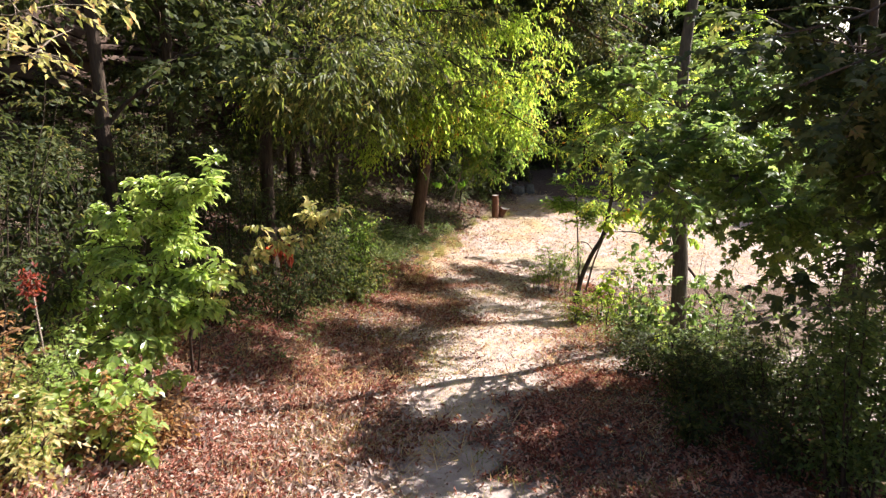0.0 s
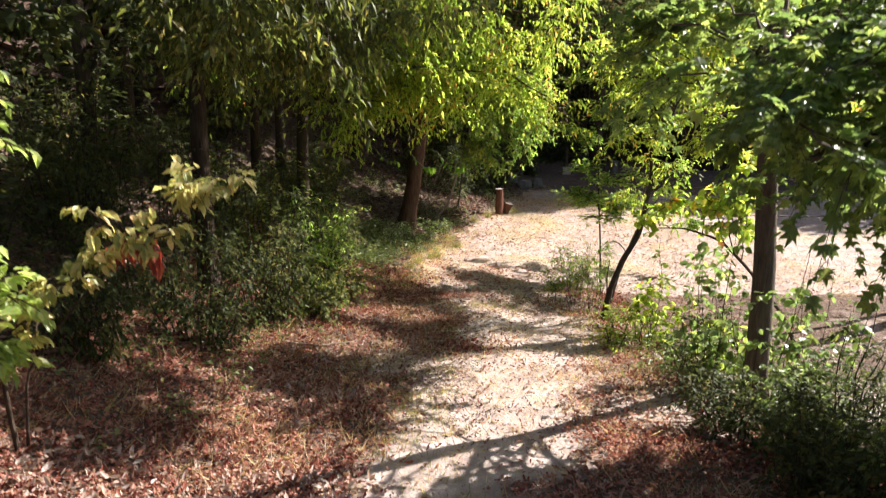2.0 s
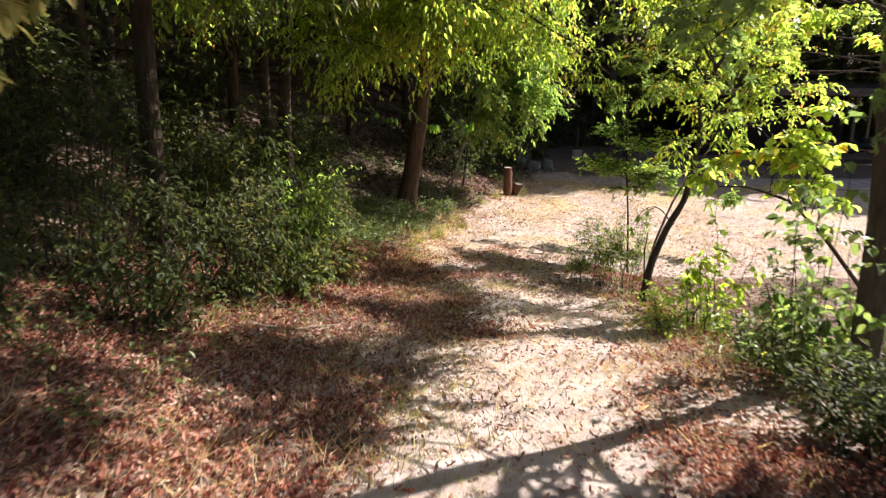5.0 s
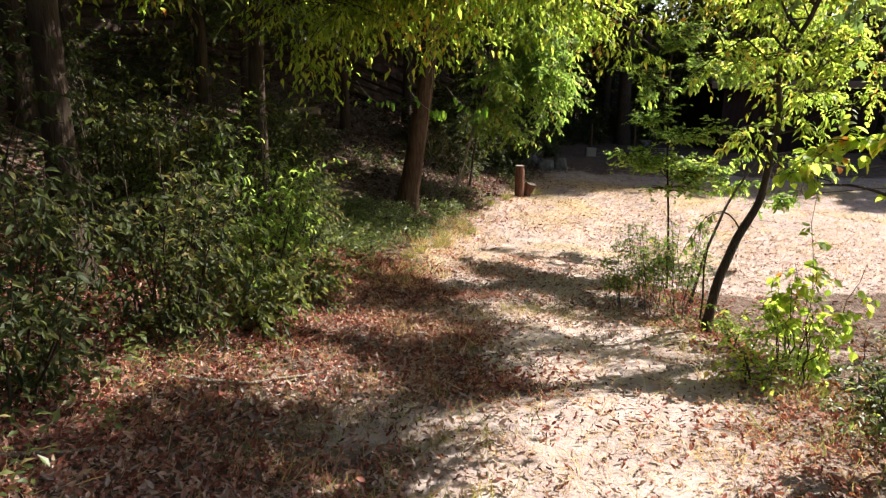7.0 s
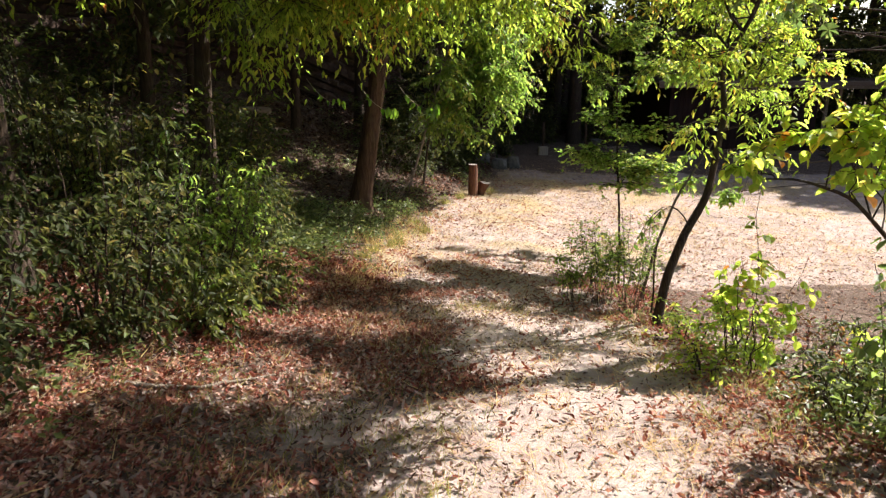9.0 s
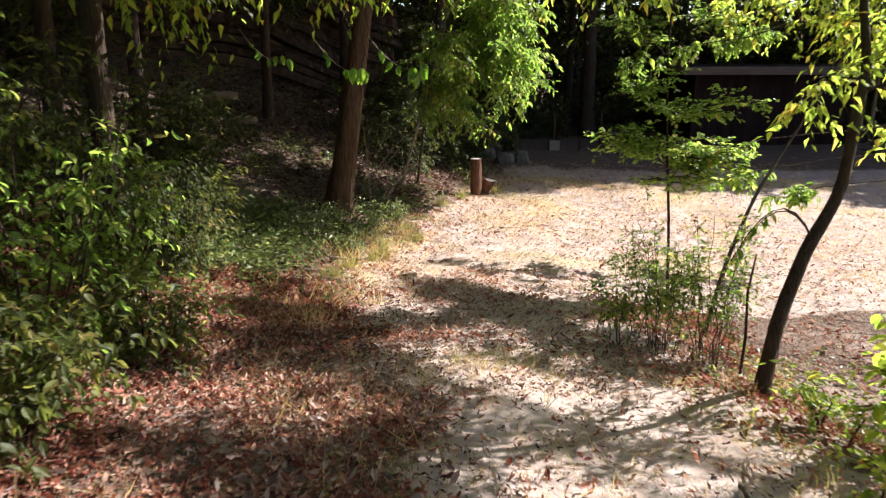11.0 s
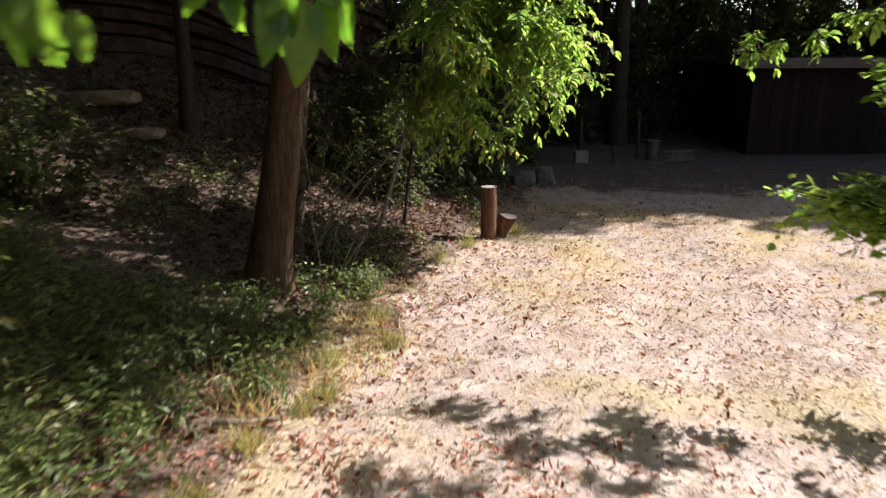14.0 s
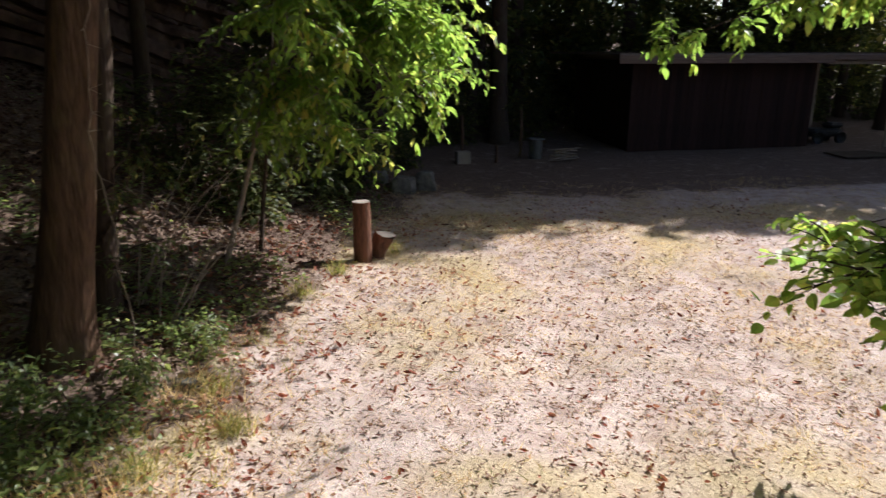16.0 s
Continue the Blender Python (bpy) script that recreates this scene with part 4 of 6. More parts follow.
while rise < 3.7:
    thick = gc.uniform(0.10, 0.34)
    out = 0.22 * gc.uniform(-1, 1) - 0.10 * rise + 0.45 * (patches(cs * 30, np.full(150, rise * 3), 1.6, 3) - 0.5) + 0.16 * (patches(cs * 120, np.full(150, rise * 7), 1.5, 4) - 0.5)
    dip = 0.10 * np.sin(cs * 9 + rise) + 0.12 * (patches(cs * 40, np.full(150, 1.0), 1.7, 6) - 0.5)
    bed = Shape()
    rows = []
    for o, zz in ((-1.3, 0.0), (out - 0.05, 0.0), (out, 0.02), (out + 0.03 * gc.normal(size=150), thick * 0.6), (out - 0.05, thick - 0.015), (-1.3, thick - 0.015)):
        rows.append(np.stack([cl[:, 0] + cn[:, 0] * o, cl[:, 1] + cn[:, 1] * o, foot + dip + rise + zz], -1))
    q = (np.arange(5)[:, None] * 150 + np.arange(149)[None]).ravel()
    bed.add(np.concatenate(rows) - np.array(cliff.location), np.concatenate([np.stack([q, q + 1, q + 151], -1), np.stack([q, q + 151, q + 150], -1)]))
    shape_part("rock_bed", bed, M_CLIFF, cliff)
    rise += thick
# stone ledges before the face, in the lighter rock because sun reaches them
for k, (x, y, sx, sy, sz) in enumerate([(-3.7, 23.7, 0.7, 0.4, 0.12), (-2.9, 23.2, 0.3, 0.25, 0.10)]):
    rock("rock_ledge", "brown sandstone ledge on the wooded bank", x, y, sx, sy, sz, M_ROCK, 20 + k, 0.1, "ledges on the bank")


# ---- the trees that stand by the path ----
def on_ground(x, y):
    return (x, y, gz(x, y))


# broad-leaved tree beside the drop; top boughs, unseen, added to shade the left bushes
tree("maple_tree", "broad-leaved tree with grey-brown trunk beside the path", [on_ground(3.62, 9.9), (3.5, 9.8, 2.4), (3.3, 9.72, 4.0), (3.2, 9.6, 5.6), (3.4, 9.5, 7.4)], (0.125, 0.05),
     [(0.45, (2.2, 6.7, 4.15), 0.25, 4), (0.47, (2.6, 6.9, 4.5), 0.25, 5), (0.42, (2.05, 7.1, 4.25), 0.2, 4), (0.42, (3.1, 6.4, 4.0), 0.4, 7), (0.42, (4.4, 6.9, 4.0), 0.3, 11), (0.46, (5.0, 8.8, 4.2), 0.2, 9),
      (0.5, (3.6, 5.2, 4.6), 0.4, 8), (0.5, (5.0, 5.7, 4.5), 0.4, 11), (0.5, (6.0, 8.2, 4.5), 0.3, 9), (0.42, (3.9, 7.8, 3.6), 0.2, 8), (0.42, (3.2, 8.4, 3.9), 0.1, 4), (0.45, (3.9, 8.6, 4.2), 0.1, 4), (0.55, (2.9, 11.9, 4.9), 0.2, 3), (0.65, (3.3, 11.7, 5.4), 0.2, 3), (0.5, (3.0, 12.2, 4.3), 0.1, 2), (0.5, (2.2, 11.6, 4.7), 0.1, 2), (0.66, (4.0, 11.9, 5.6), 0.1, 4), (0.6, (2.4, 12.3, 5.0), 0.1, 3), (0.5, (5.7, 7.2, 4.4), 0.3, 11), (0.44, (4.2, 5.6, 3.6), 0.3, 9),
      (1.0, (3.9, 9.4, 7.8), 0.1, 4),
      (0.6, (3.0, 11.4, 5.2), 0.2, 4), (0.55, (3.0, 8.2, 4.6), 0.2, 8), (0.6, (3.6, 8.0, 5.0), 0.2, 6), (0.6, (3.9, 7.6, 5.0), 0.2, 8), (0.85, (2.8, 11.5, 6.9), 0.2, 8), (0.9, (3.3, 11.9, 7.2), 0.2, 8), (1.0, (2.2, 11.5, 7.0), 0.2, 8), (1.0, (3.9, 12.0, 7.9), 0.2, 8)],
     M_LEAF_BROAD, M_BARK_MID, 0.12, LOBED, 8, 8, 0.42, 0.45, 0.55, seed=31, bough_r=0.016, more=1.3, flare=0.25, bare=0.55)
# mostly out of view, with high boughs added to shade the third maple
tree("maple_tree", "broad-leaved tree shading the drop beside the path", [on_ground(7.6, 7.4), (7.6, 7.4, 3.0), (7.5, 7.3, 6.0), (7.4, 7.0, 10.2)], (0.15, 0.05),
     [(0.35, (5.8, 5.6, 3.9), 0.4, 12), (0.4, (6.2, 6.8, 4.2), 0.4, 10), (0.4, (7.4, 5.2, 5.0), 0.4, 10), (0.5, (6.2, 5.4, 5.2), 0.3, 9), (0.3, (6.4, 4.4, 4.2), 0.4, 10), (0.4, (5.4, 4.8, 4.4), 0.4, 10), (0.7, (5.2, 5.3, 6.1), 0.3, 12), (0.6, (4.7, 4.7, 5.4), 0.3, 11), (0.8, (5.0, 4.6, 6.8), 0.3, 12), (0.8, (5.8, 5.0, 7.4), 0.3, 11), (0.7, (6.4, 4.6, 6.4), 0.3, 10), (0.8, (5.4, 6.3, 6.9), 0.2, 11), (0.85, (5.9, 6.6, 7.4), 0.2, 11), (0.8, (5.0, 6.0, 6.6), 0.2, 11), (0.9, (5.6, 5.8, 7.6), 0.2, 10), (0.85, (6.2, 6.6, 8.4), 0.2, 12), (0.9, (7.0, 7.3, 9.0), 0.2, 12), (0.95, (7.8, 7.0, 9.8), 0.2, 12), (0.9, (7.2, 6.0, 8.8), 0.2, 12), (0.85, (8.0, 7.8, 9.3), 0.2, 12), (1.0, (8.4, 7.8, 10.4), 0.2, 12), (0.7, (6.6, 7.2, 7.6), 0.2, 10), (0.5, (6.3, 9.2, 5.1), 0.2, 9), (0.55, (6.9, 9.6, 5.7), 0.2, 9), (0.6, (7.5, 9.5, 6.3), 0.2, 9), (0.5, (6.5, 8.6, 5.5), 0.2, 8)],
     M_LEAF_BROAD, M_BARK_MID, 0.13, LOBED, 8, 8, 0.48, 0.45, 0.55, seed=30, bough_r=0.02, more=1.1, twig_wood=False, bare=0.5)

# deeper green than the other maples, so shade is put into the leaf colour
tree("maple_tree", "broad-leaved tree whose boughs hang in beside the path", [on_ground(6.3, 3.2), (6.3, 3.2, 4.0), (6.2, 3.4, 6.5), (6.1, 3.5, 8.0)], (0.14, 0.05),
     [(0.58, (2.3, 4.6, 5.2), 0.3, 9), (0.6, (2.9, 5.0, 5.4), 0.3, 10), (0.5, (2.7, 4.9, 4.8), 0.3, 10), (0.5, (3.1, 5.2, 4.5), 0.3, 10), (0.55, (3.4, 5.4, 5.2), 0.3, 11), (0.6, (2.3, 5.2, 5.5), 0.3, 8), (0.5, (3.0, 4.5, 5.0), 0.3, 9), (0.45, (3.2, 4.9, 4.1), 0.3, 9), (0.7, (4.0, 5.4, 6.0), 0.3, 9)],
     M_LEAF_DEEP, M_BARK_MID, 0.12, LOBED, 8, 8, 0.44, 0.45, 0.55, seed=29, bough_r=0.018, more=1.2, twig_wood=False, bare=0.5)

# small leaning tree with a fork
leaning = tree("leaning_tree", "slender dark leaning tree with forked top", [on_ground(2.64, 13.05), (2.66, 13.08, 0.72), (2.74, 13.15, 1.10), (2.94, 13.28, 1.53), (3.19, 13.38, 1.91), (3.30, 13.5, 2.46), (3.37, 13.58, 2.72), (3.36, 13.75, 3.25), (3.72, 13.9, 3.72), (4.0, 14.0, 4.6)], (0.054, 0.018),
     [(0.77, (2.72, 13.85, 3.54), 0.12, 5), (0.80, (4.1, 14.5, 3.9), 0.2, 3), (0.85, (2.9, 14.7, 4.4), 0.2, 3), (0.9, (4.2, 14.4, 4.6), 0.2, 6), (1.0, (3.4, 15.0, 5.0), 0.1, 7), (0.8, (3.6, 15.3, 3.9), 0.2, 3), (0.95, (4.6, 15.3, 4.5), 0.2, 6),
      (0.95, (4.4, 14.8, 5.2), 0.2, 6), (0.9, (4.2, 13.4, 4.6), 0.2, 3), (0.5, (3.6, 13.3, 2.3), 0.05, 1), (0.6, (3.9, 13.1, 2.9), 0.1, 2), (0.62, (2.95, 13.7, 2.55), 0.05, 2), (0.72, (3.9, 13.9, 2.9), 0.05, 3), (0.85, (3.2, 14.0, 4.4), 0.1, 3), (0.92, (3.9, 13.2, 4.8), 0.1, 3), (0.95, (4.5, 13.6, 5.0), 0.1, 5), (0.9, (3.0, 13.2, 4.7), 0.1, 3), (1.0, (4.9, 14.4, 5.2), 0.1, 5), (0.9, (2.6, 14.6, 4.7), 0.1, 5), (0.88, (3.6, 12.8, 4.5), 0.1, 4), (0.95, (4.4, 12.9, 4.6), 0.1, 4)],
     M_LEAF_LIME, M_BARK_DARK, 0.092, LANCE, 8, 9, 0.34, 0.5, 0.7, seed=32, bough_r=0.016, more=1.45, sides=9, flare=0.2)

for k, (end, sag) in enumerate([((-0.28, 0.2, 0.72), 0.36), ((-0.12, 0.4, 0.78), 0.30)]):
    gl, arch, sprig = np.random.default_rng(90 + k), Shape(), Shape()
    line = limb_curve((0.36, 0.25, 1.0), end, sag, 9)
    tube(arch, line, np.linspace(0.008, 0.002, 9), 5, False)
    shape_part("twig", arch, M_BARK_DARK, leaning, "", True)
    at = along(line, gl.uniform(0.45, 1.0, 9))
    blades(sprig, OVAL, at, np.stack([0.4 * gl.normal(size=9), 0.4 * gl.normal(size=9), -np.ones(9)], 1), 0.085, (0.3, -1.0, 0.4), gl, 0.6)
    tagged(shape_part("leaves", sprig, M_LEAF_ELM, leaning), kind="stuff")

# stem that leans in from the drop with large light leaves
tree("hazel_tree", "leaning dark stem with large light green hanging leaves", [on_ground(5.5, 12.2), (5.1, 12.25, 0.9), (4.46, 12.3, 1.68), (4.02, 12.3, 2.1), (3.5, 12.3, 2.27), (3.1, 12.3, 2.27)], (0.035, 0.006),
     [(0.55, (3.65, 12.3, 2.85), 0.1, 4), (0.5, (4.05, 12.3, 3.1), 0.1, 5), (0.45, (4.3, 12.4, 2.6), 0.1, 5), (0.6, (3.9, 12.1, 2.55), 0.1, 4), (0.9, (2.95, 12.3, 2.5), 0.08, 3), (0.5, (4.4, 12.5, 3.3), 0.1, 5), (0.7, (3.4, 12.4, 2.75), 0.1, 3)],
     M_LEAF_LIME, M_BARK_DARK, 0.105, ROUND, 5, 5, 0.2, 0.5, 0.9, seed=46, bough_r=0.01, sides=8, flare=0.1, more=1.3)
dead = thing("dead_stem", on_ground(2.82, 13.7), "thin dead upright stem beside the leaning tree", "stem")
dead_wood = Shape()
tube(dead_wood, [(0, 0, -0.05), (0.01, 0.0, 0.35), (-0.01, 0.01, 0.7), (0.015, 0.0, 1.0)], [0.013, 0.012, 0.010, 0.006], 6, True, 0.06, 3)
shape_part("wood", dead_wood, M_BARK_DARK, dead, "", True)

# thin bare stem leaning to the clearing
tree("thin_leaning_stem", "thin grey leaning stem with a sparse top", [on_ground(3.35, 15.5), (3.52, 15.55, 0.75), (3.8, 15.65, 1.45), (4.33, 15.9, 2.13), (5.0, 16.1, 3.2)], (0.024, 0.010),
     [(1.0, (5.4, 16.6, 3.8), 0.1, 5), (0.95, (4.4, 16.6, 3.4), 0.1, 3), (0.9, (5.6, 15.8, 2.9), 0.1, 5), (0.85, (5.0, 16.5, 2.9), 0.1, 3), (0.95, (5.7, 16.2, 3.4), 0.1, 5), (1.0, (4.7, 16.4, 3.9), 0.1, 5), (1.0, (5.9, 16.9, 4.0), 0.1, 5), (0.9, (6.2, 16.6, 3.3), 0.1, 5), (1.0, (5.2, 16.0, 4.3), 0.1, 5)],
     M_LEAF_LIME, M_BARK_MID, 0.085, OVAL, 7, 8, 0.38, 0.5, 0.7, seed=33, bough_r=0.012, sides=8, flare=0.1)

# layered sapling before the clearing
tree("layered_sapling", "young sapling with flat tiers of small round leaves", [on_ground(3.42, 16.7), (3.36, 16.72, 0.9), (3.28, 16.78, 1.8), (3.2, 16.8, 2.9), (3.3, 16.9, 4.4)], (0.02, 0.008),
     [(0.43, (2.74, 16.84, 1.93), 0.05, 6), (0.43, (2.86, 16.62, 1.84), 0.05, 5), (0.42, (4.05, 16.7, 1.74), 0.05, 6), (0.42, (3.9, 16.5, 1.66), 0.05, 5), (0.40, (3.5, 16.4, 1.55), 0.04, 4), (0.43, (3.0, 17.1, 1.85), 0.04, 5), (0.39, (3.3, 16.6, 1.42), 0.03, 3), (0.43, (3.8, 17.1, 1.78), 0.04, 4),
      (0.56, (3.9, 16.6, 2.3), 0.05, 6), (0.57, (2.95, 16.7, 2.4), 0.05, 6), (0.55, (3.3, 16.3, 2.25), 0.04, 4), (0.7, (2.8, 16.9, 3.1), 0.05, 7), (0.72, (3.9, 16.7, 3.2), 0.1, 7), (0.8, (3.2, 16.5, 3.5), 0.05, 7), (0.85, (3.9, 17.3, 3.7), 0.1, 6), (0.95, (2.8, 17.2, 4.1), 0.1, 7), (1.0, (3.6, 16.8, 4.7), 0.05, 8)],
     M_LEAF_ELM, M_BARK_DARK, 0.06, ROUND, 7, 7, 0.22, 0.15, 0.2, seed=34, more=1.7, bough_r=0.008, sides=7, flare=0.1, category="sapling", flat=0.22)

# the big trunk at the edge of the wood
# boughs reaching over the clearing are above the view, added to shade the bank
tree("old_tree", "tall thick-trunked tree with furrowed brown bark", [on_ground(-0.86, 20.55), (-0.62, 20.5, 1.6), (-0.42, 20.5, 2.9), (-0.1, 20.55, 5.0), (0.2, 20.7, 8.5), (0.3, 20.8, 12.5)], (0.20, 0.09),
     [(0.55 + 0.45 * hgt, end, sag, count) for hgt, end, sag, count in [(0.36, (-2.8, 19.2, 6.0), 0.3, 12), (0.40, (1.8, 20.4, 6.2), 0.4, 14), (0.42, (3.2, 22.4, 6.6), 0.6, 15), (0.45, (-2.0, 22.5, 7.2), 0.3, 12), (0.46, (1.4, 23.6, 6.4), 0.4, 14), (0.5, (3.6, 24.4, 7.6), 0.5, 15), (0.55, (2.4, 21.2, 8.0), 0.3, 14), (0.6, (-2.4, 19.6, 8.6), 0.3, 12),
      (0.65, (0.5, 18.4, 8.8), 0.3, 12), (0.7, (3.4, 22.8, 9.4), 0.3, 15), (0.75, (-1.6, 22.4, 10.4), 0.3, 12), (0.8, (1.6, 24.0, 10.2), 0.3, 14), (0.85, (-1.8, 20.0, 11.0), 0.3, 12), (0.9, (2.6, 21.0, 11.4), 0.3, 14), (0.97, (1.6, 20.6, 12.8), 0.2, 12), (1.0, (0.2, 20.6, 13.6), 0.1, 12), (0.38, (-3.6, 21.0, 5.6), 0.3, 12), (0.4, (-1.0, 18.2, 6.2), 0.3, 12),
      (0.42, (4.4, 21.6, 6.2), 0.7, 14), (0.45, (5.4, 22.5, 7.2), 0.6, 14), (0.5, (6.0, 21.0, 8.0), 0.6, 14), (0.45, (5.0, 23.5, 7.0), 0.6, 14), (0.6, (7.0, 23.0, 9.4), 0.5, 14), (0.5, (5.6, 19.6, 8.0), 0.5, 8), (0.38, (3.0, 22.6, 5.0), 0.5, 12), (0.4, (3.9, 22.9, 5.6), 0.5, 12), (0.36, (2.4, 22.0, 4.7), 0.4, 11), (0.42, (4.6, 23.5, 6.2), 0.5, 12), (0.4, (5.4, 21.6, 5.3), 0.5, 11), (0.42, (5.6, 22.4, 5.9), 0.5, 11), (0.4, (5.7, 23.1, 5.2), 0.5, 10), (0.42, (6.6, 23.6, 6.2), 0.5, 3), (0.45, (6.9, 23.3, 6.7), 0.5, 3), (0.42, (6.3, 24.2, 6.1), 0.5, 3)]],
     M_LEAF_DEEP, M_BARK, 0.14, KITE, 9, 10, 0.65, 0.5, 0.6, seed=35, more=2.0, twig_wood=False, bough_r=0.05, sides=20, flare=0.45)
tree("second_tree", "ivy-grown darker trunk behind the old tree", [on_ground(-0.75, 21.5), (-0.62, 21.4, 1.5), (-0.45, 21.3, 2.6), (-0.5, 21.5, 6.0), (-0.8, 21.8, 9.0)], (0.11, 0.05),
     [(0.06, (-0.35, 21.05, 0.9), 0.05, 2), (0.12, (-0.3, 21.0, 1.4), 0.05, 2), (0.2, (-0.2, 21.05, 2.0), 0.05, 2), (0.5, (-2.0, 22.6, 5.6), 0.2, 7), (0.7, (0.6, 22.4, 7.6), 0.2, 7), (1.0, (-0.8, 21.8, 9.6), 0.1, 8)],
     M_LEAF_DEEP, M_BARK_DARK, 0.07, LEAF, 6, 8, 0.3, 0.5, 0.6, seed=36, more=1.5, bough_r=0.02, sides=12)

# the lime-green bough over the post
tree("edge_tree", "slim pale-stemmed tree with a bright drooping lime-green bough", [on_ground(0.19, 22.9), (0.5, 23.0, 1.2), (0.75, 23.1, 2.15), (1.07, 23.2, 3.04), (1.3, 23.4, 4.6)], (0.036, 0.018),
     [(0.6, (2.45, 23.1, 2.0), 0.25, 8), (0.58, (1.55, 22.8, 1.62), 0.3, 8), (0.52, (0.9, 22.7, 1.75), 0.2, 5), (0.7, (2.75, 24.2, 2.5), 0.3, 10), (0.7, (2.6, 23.4, 2.75), 0.3, 10), (0.75, (1.0, 22.2, 2.9), 0.2, 7), (0.82, (2.7, 24.4, 3.1), 0.3, 10), (0.85, (2.5, 22.6, 3.4), 0.3, 9),
      (0.9, (2.9, 24.2, 3.7), 0.2, 9), (1.0, (2.2, 23.6, 4.6), 0.1, 9), (1.0, (0.6, 22.6, 4.4), 0.2, 8), (1.0, (2.8, 24.4, 4.9), 0.2, 8), (0.85, (2.8, 24.2, 3.6), 0.3, 9), (0.7, (2.65, 23.8, 2.75), 0.3, 9), (0.65, (2.3, 24.0, 2.4), 0.3, 8)],
     M_LEAF_ELM, M_BARK_GREY, 0.135, OVAL, 7, 8, 0.42, 0.45, 0.8, seed=37, more=1.5, bough_r=0.012, sides=8, flare=0.1)
tree("slender_tree", "thin bare dark stem among the edge trees", [on_ground(0.55, 23.5), (0.64, 23.6, 0.94), (0.8, 23.7, 2.12), (0.9, 23.8, 3.6)], (0.03, 0.015), [(1.0, (1.2, 23.8, 4.4), 0.1, 5), (0.8, (0.4, 24.2, 3.4), 0.1, 4)],
     M_LEAF_DEEP, M_BARK_DARK, 0.08, LEAF, 7, 8, 0.4, 0.5, 0.7, seed=38, bough_r=0.012, sides=7, flare=0.1)

# trees of the wood that reach over the path
# boughs near seven metres up are unseen, added to shade the bushes
tree("overhanging_tree", "dark-stemmed tree whose yellow-green boughs hang over the path", [on_ground(-2.5, 15.6), (-2.45, 15.5, 3.0), (-2.3, 15.5, 5.0), (-2.1, 15.4, 8.5)], (0.13, 0.05),
     [(0.42, (-1.2, 14.4, 3.8), 0.35, 6), (0.45, (0.1, 15.5, 3.75), 0.5, 9), (0.48, (1.2, 15.0, 3.9), 0.6, 9), (0.5, (2.3, 15.2, 3.7), 0.7, 10), (0.5, (-0.2, 14.2, 4.4), 0.4, 9), (0.55, (1.2, 16.4, 4.6), 0.5, 9),
      (0.6, (2.4, 14.2, 5.0), 0.5, 9), (0.62, (0.4, 13.4, 5.4), 0.4, 9), (0.6, (-1.6, 13.4, 5.2), 0.3, 8), (0.7, (1.6, 15.6, 6.0), 0.4, 9), (0.75, (-0.4, 14.6, 6.6), 0.3, 9), (0.9, (-2.8, 13.8, 7.6), 0.2, 8), (1.0, (-1.6, 15.6, 9.2), 0.1, 9), (0.45, (-3.6, 14.4, 4.6), 0.3, 7), (0.7, (2.8, 16.6, 5.6), 0.5, 10), (0.85, (1.0, 17.0, 8.0), 0.4, 10), (0.95, (0.8, 14.4, 8.4), 0.3, 10), (0.9, (2.2, 16.0, 7.2), 0.3, 10), (0.6, (2.9, 15.6, 4.6), 0.5, 9), (0.85, (1.4, 12.6, 7.0), 0.3, 8), (0.85, (2.8, 13.3, 7.2), 0.3, 8), (0.85, (3.4, 12.5, 7.4), 0.3, 8), (0.8, (0.6, 12.2, 6.9), 0.3, 8), (0.85, (2.2, 12.0, 7.3), 0.3, 8), (0.85, (3.6, 13.9, 7.3), 0.3, 7), (0.9, (3.0, 16.6, 7.4), 0.3, 8), (0.85, (2.6, 15.4, 7.1), 0.3, 5), (0.9, (1.6, 14.6, 7.0), 0.3, 4), (0.45, (-0.3, 15.0, 4.0), 0.3, 7), (0.52, (2.6, 15.4, 3.4), 0.7, 7), (0.52, (1.9, 15.7, 3.5), 0.6, 7), (0.95, (3.7, 17.2, 7.7), 0.3, 8)],
     M_LEAF_LIME, M_BARK_DARK, 0.11, LANCE, 10, 9, 0.48, 0.6, 1.0, seed=41, more=2.2, bough_r=0.022)
rusty = thing("withered_spray", (1.95, 15.2, 3.95), "withered rust-brown leaves hanging on a thin twig", "twig")
gr_, rust_twig, rust_leaf = np.random.default_rng(95), Shape(), Shape()
line = limb_curve((0.25, 0.2, 0.35), (-0.2, 0.0, -0.75), 0.02, 9)
tube(rust_twig, line, np.linspace(0.005, 0.002, 9), 5, False)
at = along(line, gr_.uniform(0.25, 1.0, 26)) + 0.03 * gr_.normal(size=(26, 3))
blades(rust_leaf, CRUMPLED, at, np.stack([0.4 * gr_.normal(size=26), 0.4 * gr_.normal(size=26), -np.ones(26)], 1), 0.085, (0.3, -1.0, 0.4), gr_, 0.6)
shape_part("twig", rust_twig, M_BARK_DARK, rusty, "", True)
shape_part("leaves", rust_leaf, M_LEAF_BROWN, rusty)
